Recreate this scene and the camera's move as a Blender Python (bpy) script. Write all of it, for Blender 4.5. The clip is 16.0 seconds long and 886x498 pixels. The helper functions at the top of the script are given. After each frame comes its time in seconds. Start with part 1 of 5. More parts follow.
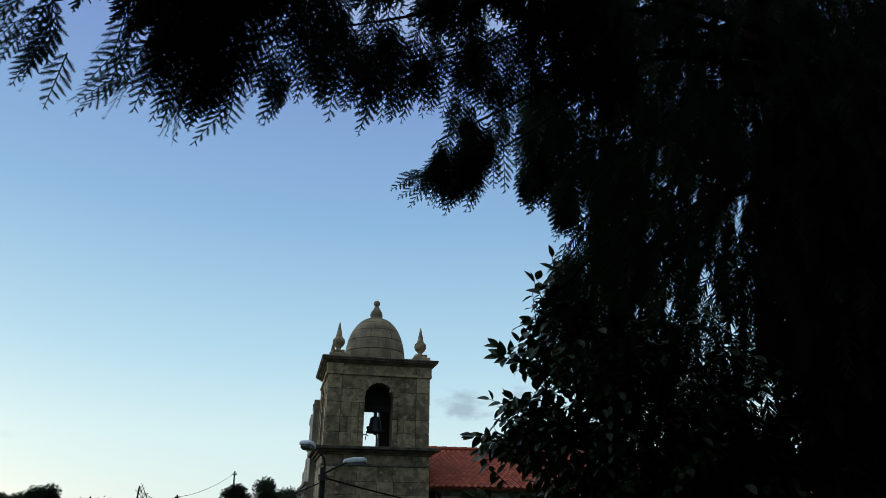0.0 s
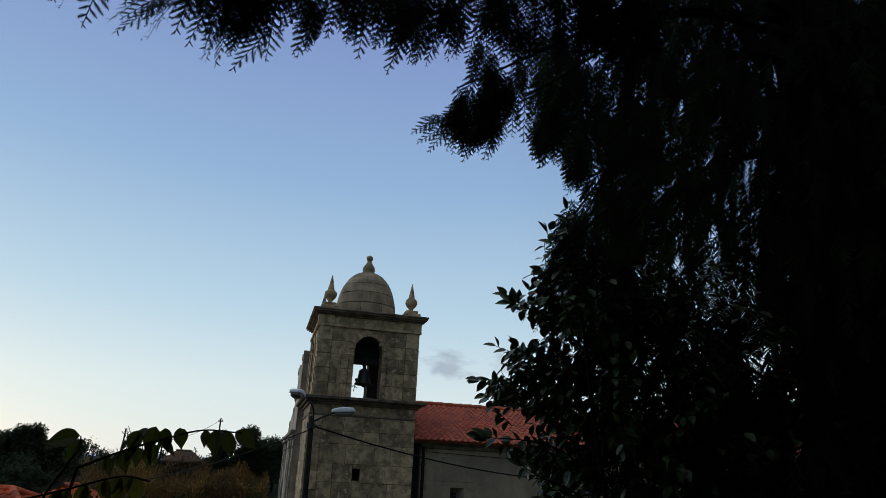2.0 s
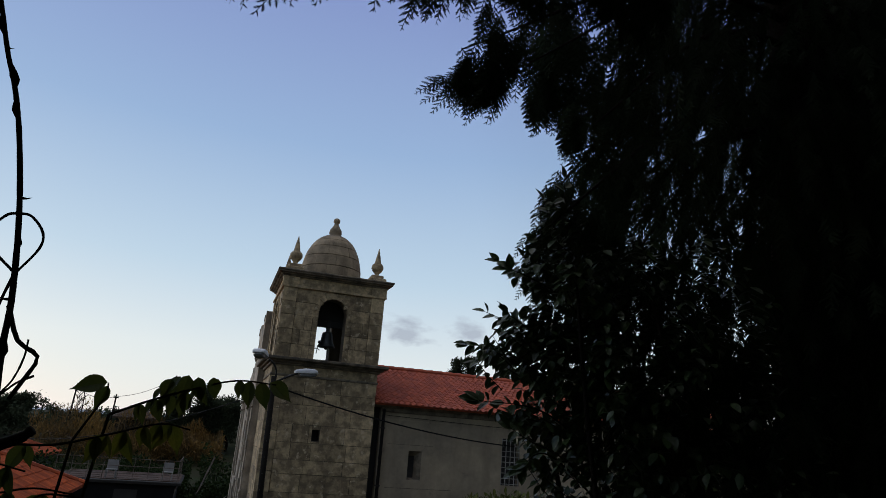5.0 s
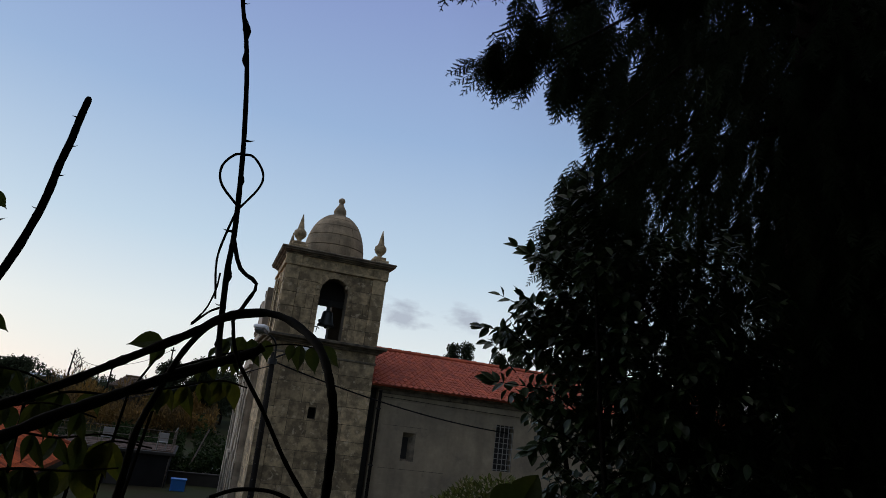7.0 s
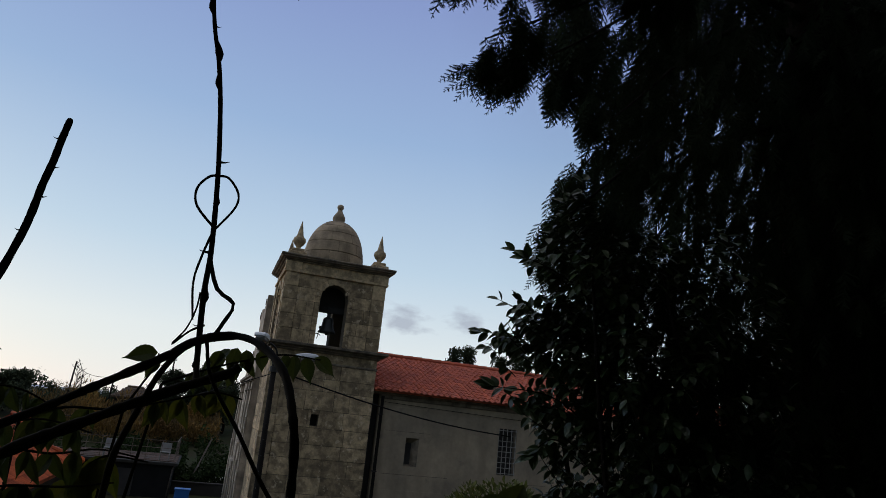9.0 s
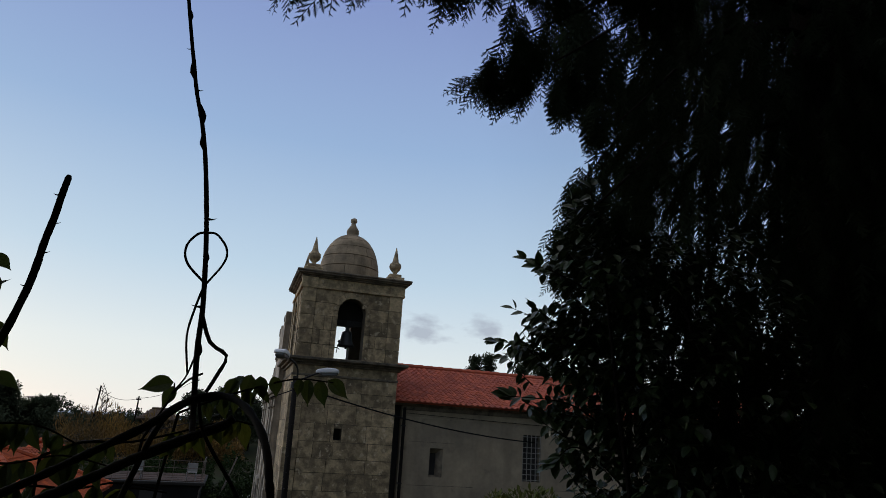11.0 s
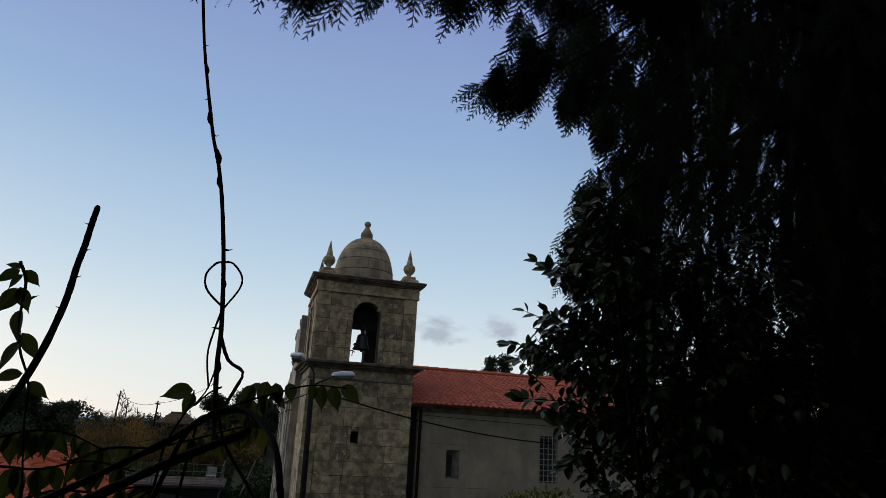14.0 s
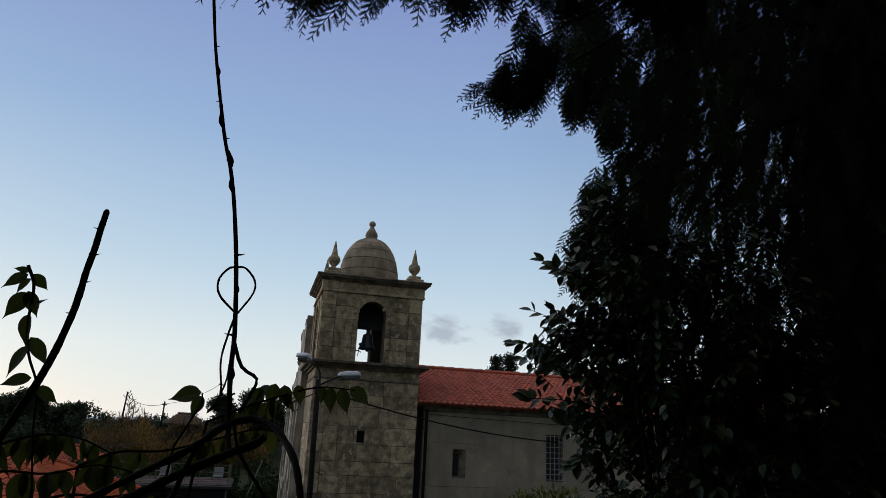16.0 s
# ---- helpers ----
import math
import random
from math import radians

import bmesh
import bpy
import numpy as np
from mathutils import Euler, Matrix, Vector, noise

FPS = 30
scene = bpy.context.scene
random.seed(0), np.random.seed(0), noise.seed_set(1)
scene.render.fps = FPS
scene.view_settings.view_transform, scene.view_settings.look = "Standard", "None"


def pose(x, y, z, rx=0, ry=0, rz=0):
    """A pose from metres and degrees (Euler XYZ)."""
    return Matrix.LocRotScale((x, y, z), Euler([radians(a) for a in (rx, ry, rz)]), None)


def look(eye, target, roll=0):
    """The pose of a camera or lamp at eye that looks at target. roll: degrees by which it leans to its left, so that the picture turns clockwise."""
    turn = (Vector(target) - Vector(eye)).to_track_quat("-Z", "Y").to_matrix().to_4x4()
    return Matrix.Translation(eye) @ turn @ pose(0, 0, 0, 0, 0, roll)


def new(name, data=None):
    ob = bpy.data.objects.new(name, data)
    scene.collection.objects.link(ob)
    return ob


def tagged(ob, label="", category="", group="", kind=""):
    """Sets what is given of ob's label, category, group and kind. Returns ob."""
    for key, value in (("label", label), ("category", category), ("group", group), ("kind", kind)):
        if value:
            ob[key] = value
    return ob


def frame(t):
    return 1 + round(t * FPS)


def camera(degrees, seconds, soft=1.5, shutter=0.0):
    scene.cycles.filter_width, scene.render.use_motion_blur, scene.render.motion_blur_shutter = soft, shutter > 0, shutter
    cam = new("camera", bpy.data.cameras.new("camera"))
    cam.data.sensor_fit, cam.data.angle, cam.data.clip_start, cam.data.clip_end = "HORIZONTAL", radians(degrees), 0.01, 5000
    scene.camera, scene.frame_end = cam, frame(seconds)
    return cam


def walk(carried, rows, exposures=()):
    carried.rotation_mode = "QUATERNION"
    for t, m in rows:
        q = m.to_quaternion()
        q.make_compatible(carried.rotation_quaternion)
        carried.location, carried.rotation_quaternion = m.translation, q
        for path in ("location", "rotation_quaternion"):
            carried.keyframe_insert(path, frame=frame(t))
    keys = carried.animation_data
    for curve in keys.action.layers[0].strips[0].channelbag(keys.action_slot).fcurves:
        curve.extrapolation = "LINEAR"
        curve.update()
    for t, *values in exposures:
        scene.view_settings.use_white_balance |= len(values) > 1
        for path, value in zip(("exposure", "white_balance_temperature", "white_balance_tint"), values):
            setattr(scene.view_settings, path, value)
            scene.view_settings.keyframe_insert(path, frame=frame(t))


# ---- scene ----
cam = camera(67.2, 16.0, soft=0.6)
PATH = [
    (0, (-3.016, -23.773, 7.083), (-2.596, -21.966, 7.829), 0.5),
    (0.5, (-3.062, -23.798, 7.067), (-2.646, -21.99, 7.815), 2.0),
    (1, (-3.082, -23.778, 7.034), (-2.65, -21.941, 7.696), 1.6),
    (1.5, (-3.112, -23.771, 7.002), (-2.679, -21.927, 7.644), 2.7),
    (2, (-3.14, -23.758, 6.994), (-2.68, -21.918, 7.629), 2.8),
    (2.5, (-3.149, -23.744, 6.998), (-2.643, -21.92, 7.643), 2.5),
    (3, (-3.165, -23.738, 6.996), (-2.643, -21.92, 7.648), 2.5),
    (3.5, (-3.159, -23.659, 6.997), (-2.649, -21.849, 7.677), 3.1),
    (3.7, (-3.167, -23.649, 6.985), (-2.65, -21.828, 7.629), 3.9),
    (5.8, (-3.372, -23.71, 6.959), (-2.769, -21.882, 7.5), 4.3),
    (6, (-3.381, -23.711, 6.953), (-2.785, -21.88, 7.492), 4.9),
    (6.5, (-3.403, -23.693, 6.934), (-2.827, -21.846, 7.44), 6.7),
    (7, (-3.413, -23.683, 6.927), (-2.826, -21.839, 7.434), 7.1),
    (7.5, (-3.416, -23.674, 6.927), (-2.827, -21.83, 7.431), 6.8),
    (8, (-3.409, -23.678, 6.929), (-2.81, -21.839, 7.439), 6.6),
    (8.5, (-3.397, -23.683, 6.933), (-2.776, -21.852, 7.446), 6.0),
    (9, (-3.401, -23.693, 6.935), (-2.816, -21.852, 7.454), 6.0),
    (9.5, (-3.394, -23.693, 6.938), (-2.811, -21.852, 7.455), 5.1),
    (10, (-3.389, -23.701, 6.945), (-2.829, -21.854, 7.47), 4.3),
    (12.5, (-3.388, -23.733, 6.959), (-2.861, -21.882, 7.501), 3.3),
    (13, (-3.389, -23.744, 6.956), (-2.876, -21.888, 7.494), 3.2),
    (13.5, (-3.388, -23.755, 6.957), (-2.889, -21.894, 7.494), 3.2),
    (14, (-3.388, -23.767, 6.959), (-2.891, -21.907, 7.5), 3.1),
    (14.5, (-3.395, -23.756, 6.96), (-2.903, -21.894, 7.498), 3.0),
    (15, (-3.394, -23.761, 6.958), (-2.9, -21.899, 7.495), 2.8),
    (15.5, (-3.391, -23.759, 6.958), (-2.901, -21.894, 7.487), 2.8),
    (16, (-3.394, -23.756, 6.964), (-2.91, -21.891, 7.502), 2.8),
]
walk(cam, [(t, look(eye, target, roll)) for t, eye, target, roll in PATH],
     exposures=[(0.0, 0.04, 5880, -3), (0.4, 0.03, 5920, -1), (1.0, 0.0, 6120, 7), (1.5, -0.03, 6200, 6), (3.5, 0.0, 6350, 9), (6.0, 0.02, 6500, 13), (16.0, 0.0, 6450, 11)])


# ---- light ----
SUN_AZ, SUN_EL, DUSK_SIDE = 35.0, 4.0, 0.23          # degrees left of +y, and above the horizon
world = bpy.data.worlds.new("dusk_sky")
scene.world = world
world.use_nodes = True
wn, wl = world.node_tree.nodes, world.node_tree.links
wn.clear()
w_out, w_bg, w_sky = wn.new("ShaderNodeOutputWorld"), wn.new("ShaderNodeBackground"), wn.new("ShaderNodeTexSky")
w_sky.sky_type, w_sky.sun_disc = "NISHITA", False
w_sky.sun_elevation, w_sky.sun_rotation = radians(SUN_EL), radians(-SUN_AZ)
w_sky.air_density, w_sky.dust_density, w_sky.ozone_density = 1.0, 0.6, 2.0
w_bg.inputs["Strength"].default_value = 1.0


def w_math(op, a, b=0.0, c=0.0, clamp=False):
    """A sum in the world's nodes, of sockets and numbers."""
    k = wn.new("ShaderNodeMath")
    k.operation, k.use_clamp = op, clamp
    for i, v in enumerate((a, b, c)):
        if isinstance(v, (int, float)):
            k.inputs[i].default_value = v
        else:
            wl.new(v, k.inputs[i])
    return k.outputs[0]


def w_mix(fac, a, b, mode="MIX"):
    k = wn.new("ShaderNodeMix")
    k.data_type, k.blend_type = "RGBA", mode
    for i, v in ((0, fac), (6, a), (7, b)):
        if isinstance(v, (int, float)):
            k.inputs[i].default_value = v
        elif isinstance(v, tuple):
            k.inputs[i].default_value = (*v, 1)
        else:
            wl.new(v, k.inputs[i])
    return k.outputs[2]


# a clear evening sky: the Sky Texture, with pale haze low down, brightest where the sun has gone
w_tc, w_sep = wn.new("ShaderNodeTexCoord"), wn.new("ShaderNodeSeparateXYZ")
wl.new(w_tc.outputs["Generated"], w_sep.inputs[0])
w_z = w_math("MAXIMUM", w_sep.outputs["Z"], 0.0)
w_ramp = wn.new("ShaderNodeValToRGB")
for pos, col in ((0.0, (0.74, 0.78, 0.775)), (0.10, (0.69, 0.76, 0.78)), (0.22, (0.485, 0.625, 0.74)), (0.40, (0.298, 0.435, 0.65)), (0.60, (0.22, 0.288, 0.55)), (1.0, (0.14, 0.205, 0.43))):
    e = w_ramp.color_ramp.elements.new(pos)
    e.color = (*col, 1)
w_ramp.color_ramp.elements.remove(w_ramp.color_ramp.elements[0])
w_ramp.color_ramp.elements.remove(w_ramp.color_ramp.elements[-1])
wl.new(w_z, w_ramp.inputs["Fac"])
w_side = w_math("ADD", w_math("MULTIPLY", w_sep.outputs["X"], -math.sin(radians(SUN_AZ))), w_math("MULTIPLY", w_sep.outputs["Y"], math.cos(radians(SUN_AZ))))
w_glow = w_math("MULTIPLY_ADD", w_math("MULTIPLY_ADD", w_side, 0.75, 0.6, True), 1.0 - DUSK_SIDE, DUSK_SIDE)
w_col = w_mix(0.02, w_ramp.outputs["Color"], w_sky.outputs["Color"])
w_col = w_mix(1.0, w_col, w_glow, "MULTIPLY")
# small grey evening clouds low over the church roof
w_noise = wn.new("ShaderNodeTexNoise")
w_noise.inputs["Scale"].default_value, w_noise.inputs["Detail"].default_value = 24.0, 8.0
w_map = wn.new("ShaderNodeMapping")
w_map.inputs["Scale"].default_value = (1, 1, 2.2)
wl.new(w_tc.outputs["Generated"], w_map.inputs["Vector"]), wl.new(w_map.outputs["Vector"], w_noise.inputs["Vector"])
w_mask = 0.0
for cx, cy, cz, size, weight in ((0.255, 0.955, 0.150, 0.075, 1.0), (0.338, 0.927, 0.157, 0.07, 0.72), (-0.38, 0.92, 0.075, 0.08, 0.6)):
    w_d = wn.new("ShaderNodeVectorMath")
    w_d.operation = "SUBTRACT"
    w_d.inputs[1].default_value = (cx, cy, cz)
    wl.new(w_tc.outputs["Generated"], w_d.inputs[0])
    w_s = wn.new("ShaderNodeVectorMath")
    w_s.operation = "MULTIPLY"
    w_s.inputs[1].default_value = (1, 1, 1.9)
    wl.new(w_d.outputs[0], w_s.inputs[0])
    w_len = wn.new("ShaderNodeVectorMath")
    w_len.operation = "LENGTH"
    wl.new(w_s.outputs[0], w_len.inputs[0])
    fall = w_math("MULTIPLY_ADD", w_len.outputs["Value"], -1.0 / size, 1.0, True)
    w_mask = w_math("MAXIMUM", w_math("MULTIPLY", fall, weight), w_mask)
w_cloud = w_math("MULTIPLY", w_math("MULTIPLY_ADD", w_math("ADD", w_noise.outputs["Fac"], w_math("MULTIPLY", w_mask, 0.42)), 4.2, -2.75, True), w_math("MULTIPLY", w_mask, 2.0, 0.0, True))
w_col = w_mix(w_math("MULTIPLY", w_cloud, 0.66), w_col, (0.34, 0.38, 0.46))
wl.new(w_col, w_bg.inputs["Color"])
wl.new(w_bg.outputs["Background"], w_out.inputs["Surface"])
sun = new("sun", bpy.data.lights.new("sun", "SUN"))
sun.data.energy, sun.data.angle, sun.data.color = 0.5, radians(14), (1.0, 0.93, 0.84)
sun.matrix_world = look((-60 * math.sin(radians(SUN_AZ)), 60 * math.cos(radians(SUN_AZ)), 4.2), (0, 0, 0))


# ---- materials ----
def material(name, base, rough=0.8, metal=0.0, vary=0.25, scale=3.0, fine=40.0, bump=0.2, second=None, per="object", spec=0.5, coat=0.0, through_light=0.0, edge=0.18, patch=None, streak=0.0):
    """A surface with broad stains and fine grain; per: what shifts its tone from piece to piece."""
    m = bpy.data.materials.new(name)
    m.use_nodes = True
    n, l = m.node_tree.nodes, m.node_tree.links
    b = n["Principled BSDF"]
    b.inputs["Roughness"].default_value, b.inputs["Metallic"].default_value = rough, metal
    b.inputs["Specular IOR Level"].default_value, b.inputs["Coat Weight"].default_value = spec, coat
    if per == "object":
        geo = n.new("ShaderNodeNewGeometry")
        where = geo.outputs["Position"]
        rnd = n.new("ShaderNodeObjectInfo").outputs["Random"]
    else:
        geo = n.new("ShaderNodeNewGeometry")
        where, rnd = geo.outputs["Position"], geo.outputs["Random Per Island"]
    broad, grain = n.new("ShaderNodeTexNoise"), n.new("ShaderNodeTexNoise")
    broad.inputs["Scale"].default_value, grain.inputs["Scale"].default_value = scale, fine
    broad.inputs["Detail"].default_value, grain.inputs["Detail"].default_value = 6, 4
    l.new(where, broad.inputs["Vector"]), l.new(where, grain.inputs["Vector"])
    ramp = n.new("ShaderNodeValToRGB")
    ramp.color_ramp.elements[0].position, ramp.color_ramp.elements[1].position = 0.5 - edge, 0.5 + edge
    two = second or [c * (1 - vary) for c in base]
    ramp.color_ramp.elements[0].color, ramp.color_ramp.elements[1].color = (*two, 1), (*base, 1)
    l.new(broad.outputs["Fac"], ramp.inputs["Fac"])
    add = n.new("ShaderNodeMath")
    add.operation = "MULTIPLY_ADD"
    add.inputs[1].default_value, add.inputs[2].default_value = vary * 1.2, 1 - vary * 0.6
    l.new(rnd, add.inputs[0])
    speck = n.new("ShaderNodeMath")
    speck.operation = "MULTIPLY_ADD"
    speck.inputs[1].default_value, speck.inputs[2].default_value = vary * 1.2, 1 - vary * 0.6
    l.new(grain.outputs["Fac"], speck.inputs[0])
    mul = n.new("ShaderNodeMath")
    mul.operation = "MULTIPLY"
    l.new(add.outputs[0], mul.inputs[0]), l.new(speck.outputs[0], mul.inputs[1])
    mix = n.new("ShaderNodeVectorMath")
    mix.operation = "SCALE"
    l.new(ramp.outputs["Color"], mix.inputs[0]), l.new(mul.outputs[0], mix.inputs["Scale"])
    colour = mix.outputs[0]
    if patch:
        # worn or lichened patches: colour, size, share
        blot, step, lay = n.new("ShaderNodeTexNoise"), n.new("ShaderNodeMapRange"), n.new("ShaderNodeMix")
        blot.inputs["Scale"].default_value, blot.inputs["Detail"].default_value, blot.inputs["Roughness"].default_value = patch[1], 5, 0.62
        l.new(where, blot.inputs["Vector"])
        step.inputs["From Min"].default_value, step.inputs["From Max"].default_value = patch[2], patch[2] + 0.055
        step.inputs["To Max"].default_value = 0.62
        l.new(blot.outputs["Fac"], step.inputs["Value"])
        lay.data_type = "RGBA"
        l.new(step.outputs[0], lay.inputs[0]), l.new(colour, lay.inputs[6])
        lay.inputs[7].default_value = (*patch[0], 1)
        colour = lay.outputs[2]
    if streak:
        # rain streaks: long upright stains of uneven strength
        run, squash, lay = n.new("ShaderNodeTexNoise"), n.new("ShaderNodeVectorMath"), n.new("ShaderNodeMapRange")
        squash.operation = "MULTIPLY"
        squash.inputs[1].default_value = (3.2, 3.2, 0.28)
        l.new(where, squash.inputs[0]), l.new(squash.outputs[0], run.inputs["Vector"])
        run.inputs["Scale"].default_value, run.inputs["Detail"].default_value = 1.0, 5
        lay.inputs["From Min"].default_value, lay.inputs["From Max"].default_value = 0.42, 0.68
        lay.inputs["To Min"].default_value, lay.inputs["To Max"].default_value = 1.0, 1.0 - streak
        l.new(run.outputs["Fac"], lay.inputs["Value"])
        wash = n.new("ShaderNodeVectorMath")
        wash.operation = "SCALE"
        l.new(colour, wash.inputs[0]), l.new(lay.outputs[0], wash.inputs["Scale"])
        colour = wash.outputs[0]
    l.new(colour, b.inputs["Base Color"])
    if bump:
        bp = n.new("ShaderNodeBump")
        bp.inputs["Strength"].default_value, bp.inputs["Distance"].default_value = bump, 0.02
        l.new(grain.outputs["Fac"], bp.inputs["Height"]), l.new(bp.outputs["Normal"], b.inputs["Normal"])
    if through_light:
        tr, ms = n.new("ShaderNodeBsdfTranslucent"), n.new("ShaderNodeMixShader")
        ms.inputs["Fac"].default_value = through_light
        l.new(mix.outputs[0], tr.inputs["Color"])
        l.new(b.outputs[0], ms.inputs[1]), l.new(tr.outputs[0], ms.inputs[2])
        l.new(ms.outputs[0], n["Material Output"].inputs["Surface"])
    return m


GRANITE = material("granite", (0.52, 0.39, 0.22), 0.92, vary=0.56, scale=4.2, fine=13, bump=1.0, second=(0.28, 0.21, 0.122), edge=0.085, patch=((0.78, 0.63, 0.41), 4.6, 0.585), streak=0.22)
DOME = material("dome_granite", (0.43, 0.33, 0.21), 0.92, vary=0.3, scale=2.2, fine=16, bump=0.6, second=(0.27, 0.21, 0.135), edge=0.1, streak=0.25)
JOINT = material("mortar", (0.15, 0.12, 0.082), 0.95, vary=0.2, scale=4, fine=50)
# weathered stone, with the shade under mouldings put into its darker base colour
LEDGE = material("weathered_shaded_ledge", (0.23, 0.185, 0.128), 0.92, vary=0.4, scale=3.4, fine=18, bump=0.7, second=(0.09, 0.075, 0.055), edge=0.12)
LIMEWASH = material("pale_facade", (0.6, 0.50, 0.375), 0.9, vary=0.3, scale=1.7, fine=16, bump=0.6, second=(0.30, 0.255, 0.19), edge=0.12, patch=((0.2, 0.17, 0.13), 2.6, 0.62), streak=0.5)
RENDERED = material("cement_render", (0.51, 0.405, 0.268), 0.92, vary=0.3, scale=0.9, fine=9, bump=0.5, second=(0.33, 0.268, 0.187), edge=0.16, patch=((0.26, 0.21, 0.155), 1.3, 0.62), streak=0.15)
TILE = material("clay_tile", (0.52, 0.115, 0.045), 0.8, vary=0.3, scale=2.5, fine=30, bump=0.25, second=(0.38, 0.085, 0.045))
TILE_REST = material("clay_tile_rest", (0.52, 0.115, 0.045), 0.8, vary=0.3, scale=2.5, fine=30, bump=0.25, second=(0.38, 0.085, 0.045), per="island")
OLD_TILE = material("old_clay_tile", (0.56, 0.11, 0.024), 0.88, vary=0.45, scale=2.2, fine=26, bump=0.25, second=(0.28, 0.06, 0.022), per="island")
BROWN_TILE = material("brown_clay_tile", (0.13, 0.085, 0.05), 0.9, vary=0.3, scale=1.5, fine=20, bump=0.2, second=(0.085, 0.06, 0.04), per="island")
ROOFBOARD = material("roof_boards", (0.10, 0.062, 0.045), 0.9, vary=0.4, scale=1.5, fine=14, bump=0.3, second=(0.055, 0.04, 0.032), spec=0.1)
PETAL = material("white_petal", (0.55, 0.55, 0.5), 0.8, vary=0.2, per="island")
# near-black base colour; also carries the shade painted into the nave recess
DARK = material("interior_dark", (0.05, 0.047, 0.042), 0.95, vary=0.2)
BRONZE = material("bell_bronze", (0.10, 0.105, 0.10), 0.5, metal=0.7, vary=0.25, scale=6, second=(0.07, 0.085, 0.08))
IRON = material("dark_iron", (0.045, 0.043, 0.04), 0.6, metal=0.5, vary=0.25, scale=8)
POLE = material("creosoted_pole", (0.022, 0.019, 0.016), 0.95, vary=0.3, scale=5, spec=0.1)
WHITEBAR = material("pale_painted_bar", (0.4, 0.375, 0.325), 0.6, vary=0.1)
LAMPMETAL = material("lamp_aluminium", (0.8, 0.8, 0.79), 0.35, metal=0.0, vary=0.1)
PLASTIC = material("garden_plastic", (0.30, 0.295, 0.28), 0.5, vary=0.2, scale=5)
RUSTBAR = material("rusty_painted_bar", (0.2, 0.17, 0.14), 0.7, vary=0.3, scale=8, second=(0.1, 0.065, 0.045))
LAMPGLASS = material("lamp_bowl", (0.14, 0.14, 0.135), 0.25, vary=0.05, bump=0)
CABLE = material("cable", (0.012, 0.012, 0.012), 0.8, vary=0.1, spec=0.1)
CONCRETE = material("concrete", (0.055, 0.052, 0.045), 0.9, vary=0.3, scale=1.2, second=(0.032, 0.03, 0.026), spec=0.2)
TARRED = material("tarred_wall", (0.024, 0.024, 0.024), 0.9, vary=0.35, scale=1.2, second=(0.014, 0.014, 0.014), spec=0.1)
GROUND = material("grass_and_soil", (0.032, 0.042, 0.016), 0.95, vary=0.35, scale=0.5, fine=12, second=(0.036, 0.03, 0.018), spec=0.08)
HEDGE = material("hedge_leaf", (0.026, 0.045, 0.012), 0.9, vary=0.5, scale=1.5, per="island", spec=0.1, through_light=0.2)
AUTUMN = material("autumn_leaf", (0.30, 0.165, 0.03), 0.8, vary=0.55, scale=0.3, per="island", second=(0.075, 0.055, 0.022), through_light=0.2)
FARTREE = material("far_foliage", (0.07, 0.088, 0.05), 0.9, vary=0.45, scale=0.8, per="island", through_light=0.35, spec=0.08)
CYPRESS = material("cypress_scale", (0.022, 0.032, 0.015), 0.9, vary=0.4, scale=2, per="island", spec=0.06, through_light=0.08)
CAMELLIA = material("camellia_leaf", (0.045, 0.072, 0.02), 0.42, vary=0.5, scale=3, per="island", spec=0.42, through_light=0.04)
BARK = material("bark", (0.02, 0.015, 0.012), 0.95, spec=0.05, vary=0.35, scale=6, fine=50, bump=0.8)
CANE = material("bramble_cane", (0.018, 0.0145, 0.008), 0.85, vary=0.4, scale=90, fine=700, bump=0.0, spec=0.03)
VINELEAF = material("vine_leaf", (0.036, 0.054, 0.011), 0.55, vary=0.4, scale=25, fine=160, per="island", second=(0.055, 0.062, 0.011), through_light=0.35, spec=0.25)
YELLOWLEAF = material("yellowing_leaf", (0.13, 0.12, 0.012), 0.6, vary=0.45, scale=25, fine=160, per="island", second=(0.065, 0.085, 0.012), through_light=0.3, spec=0.2)
BLUE = material("blue_plastic", (0.02, 0.16, 0.5), 0.5, vary=0.1)
# distance haze is painted into this pale blue base colour
MOUNTAIN = material("hazed_hills", (0.62, 0.66, 0.7), 1.0, vary=0.1, scale=0.005, fine=0.05, bump=0)


# ---- mesh helpers ----
def thing(name, label, category, at=(0, 0, 0), group="", kind=""):
    ob = new(name)
    ob.empty_display_size = 0.1
    ob.location = at
    return tagged(ob, label, category, group, kind)


def part(name, bm, mat, parent=None, label="", smooth=False):
    """Links a bmesh as one mesh object; its coordinates are the world's."""
    me = bpy.data.meshes.new(name)
    if bm is not None:
        bm.normal_update()
        bm.to_mesh(me)
        bm.free()
    me.materials.append(mat)
    if smooth:
        me.polygons.foreach_set("use_smooth", [True] * len(me.polygons))
    ob = new(name, me)
    if parent is not None:
        ob.parent = parent
        if parent.parent is None:
            ob.matrix_parent_inverse = Matrix.Translation(-parent.location)
    return tagged(ob, label) if label else ob


def box(bm, x0, x1, y0, y1, z0, z1, bevel=0.0):
    r = bmesh.ops.create_cube(bm, size=1.0)
    for v in r["verts"]:
        v.co = Vector(((x0 + x1) / 2 + v.co.x * (x1 - x0), (y0 + y1) / 2 + v.co.y * (y1 - y0), (z0 + z1) / 2 + v.co.z * (z1 - z0)))
    if bevel:
        es = list({e for v in r["verts"] for e in v.link_edges})
        bmesh.ops.bevel(bm, geom=es, offset=bevel, segments=1, affect="EDGES", profile=0.5)
    return bm


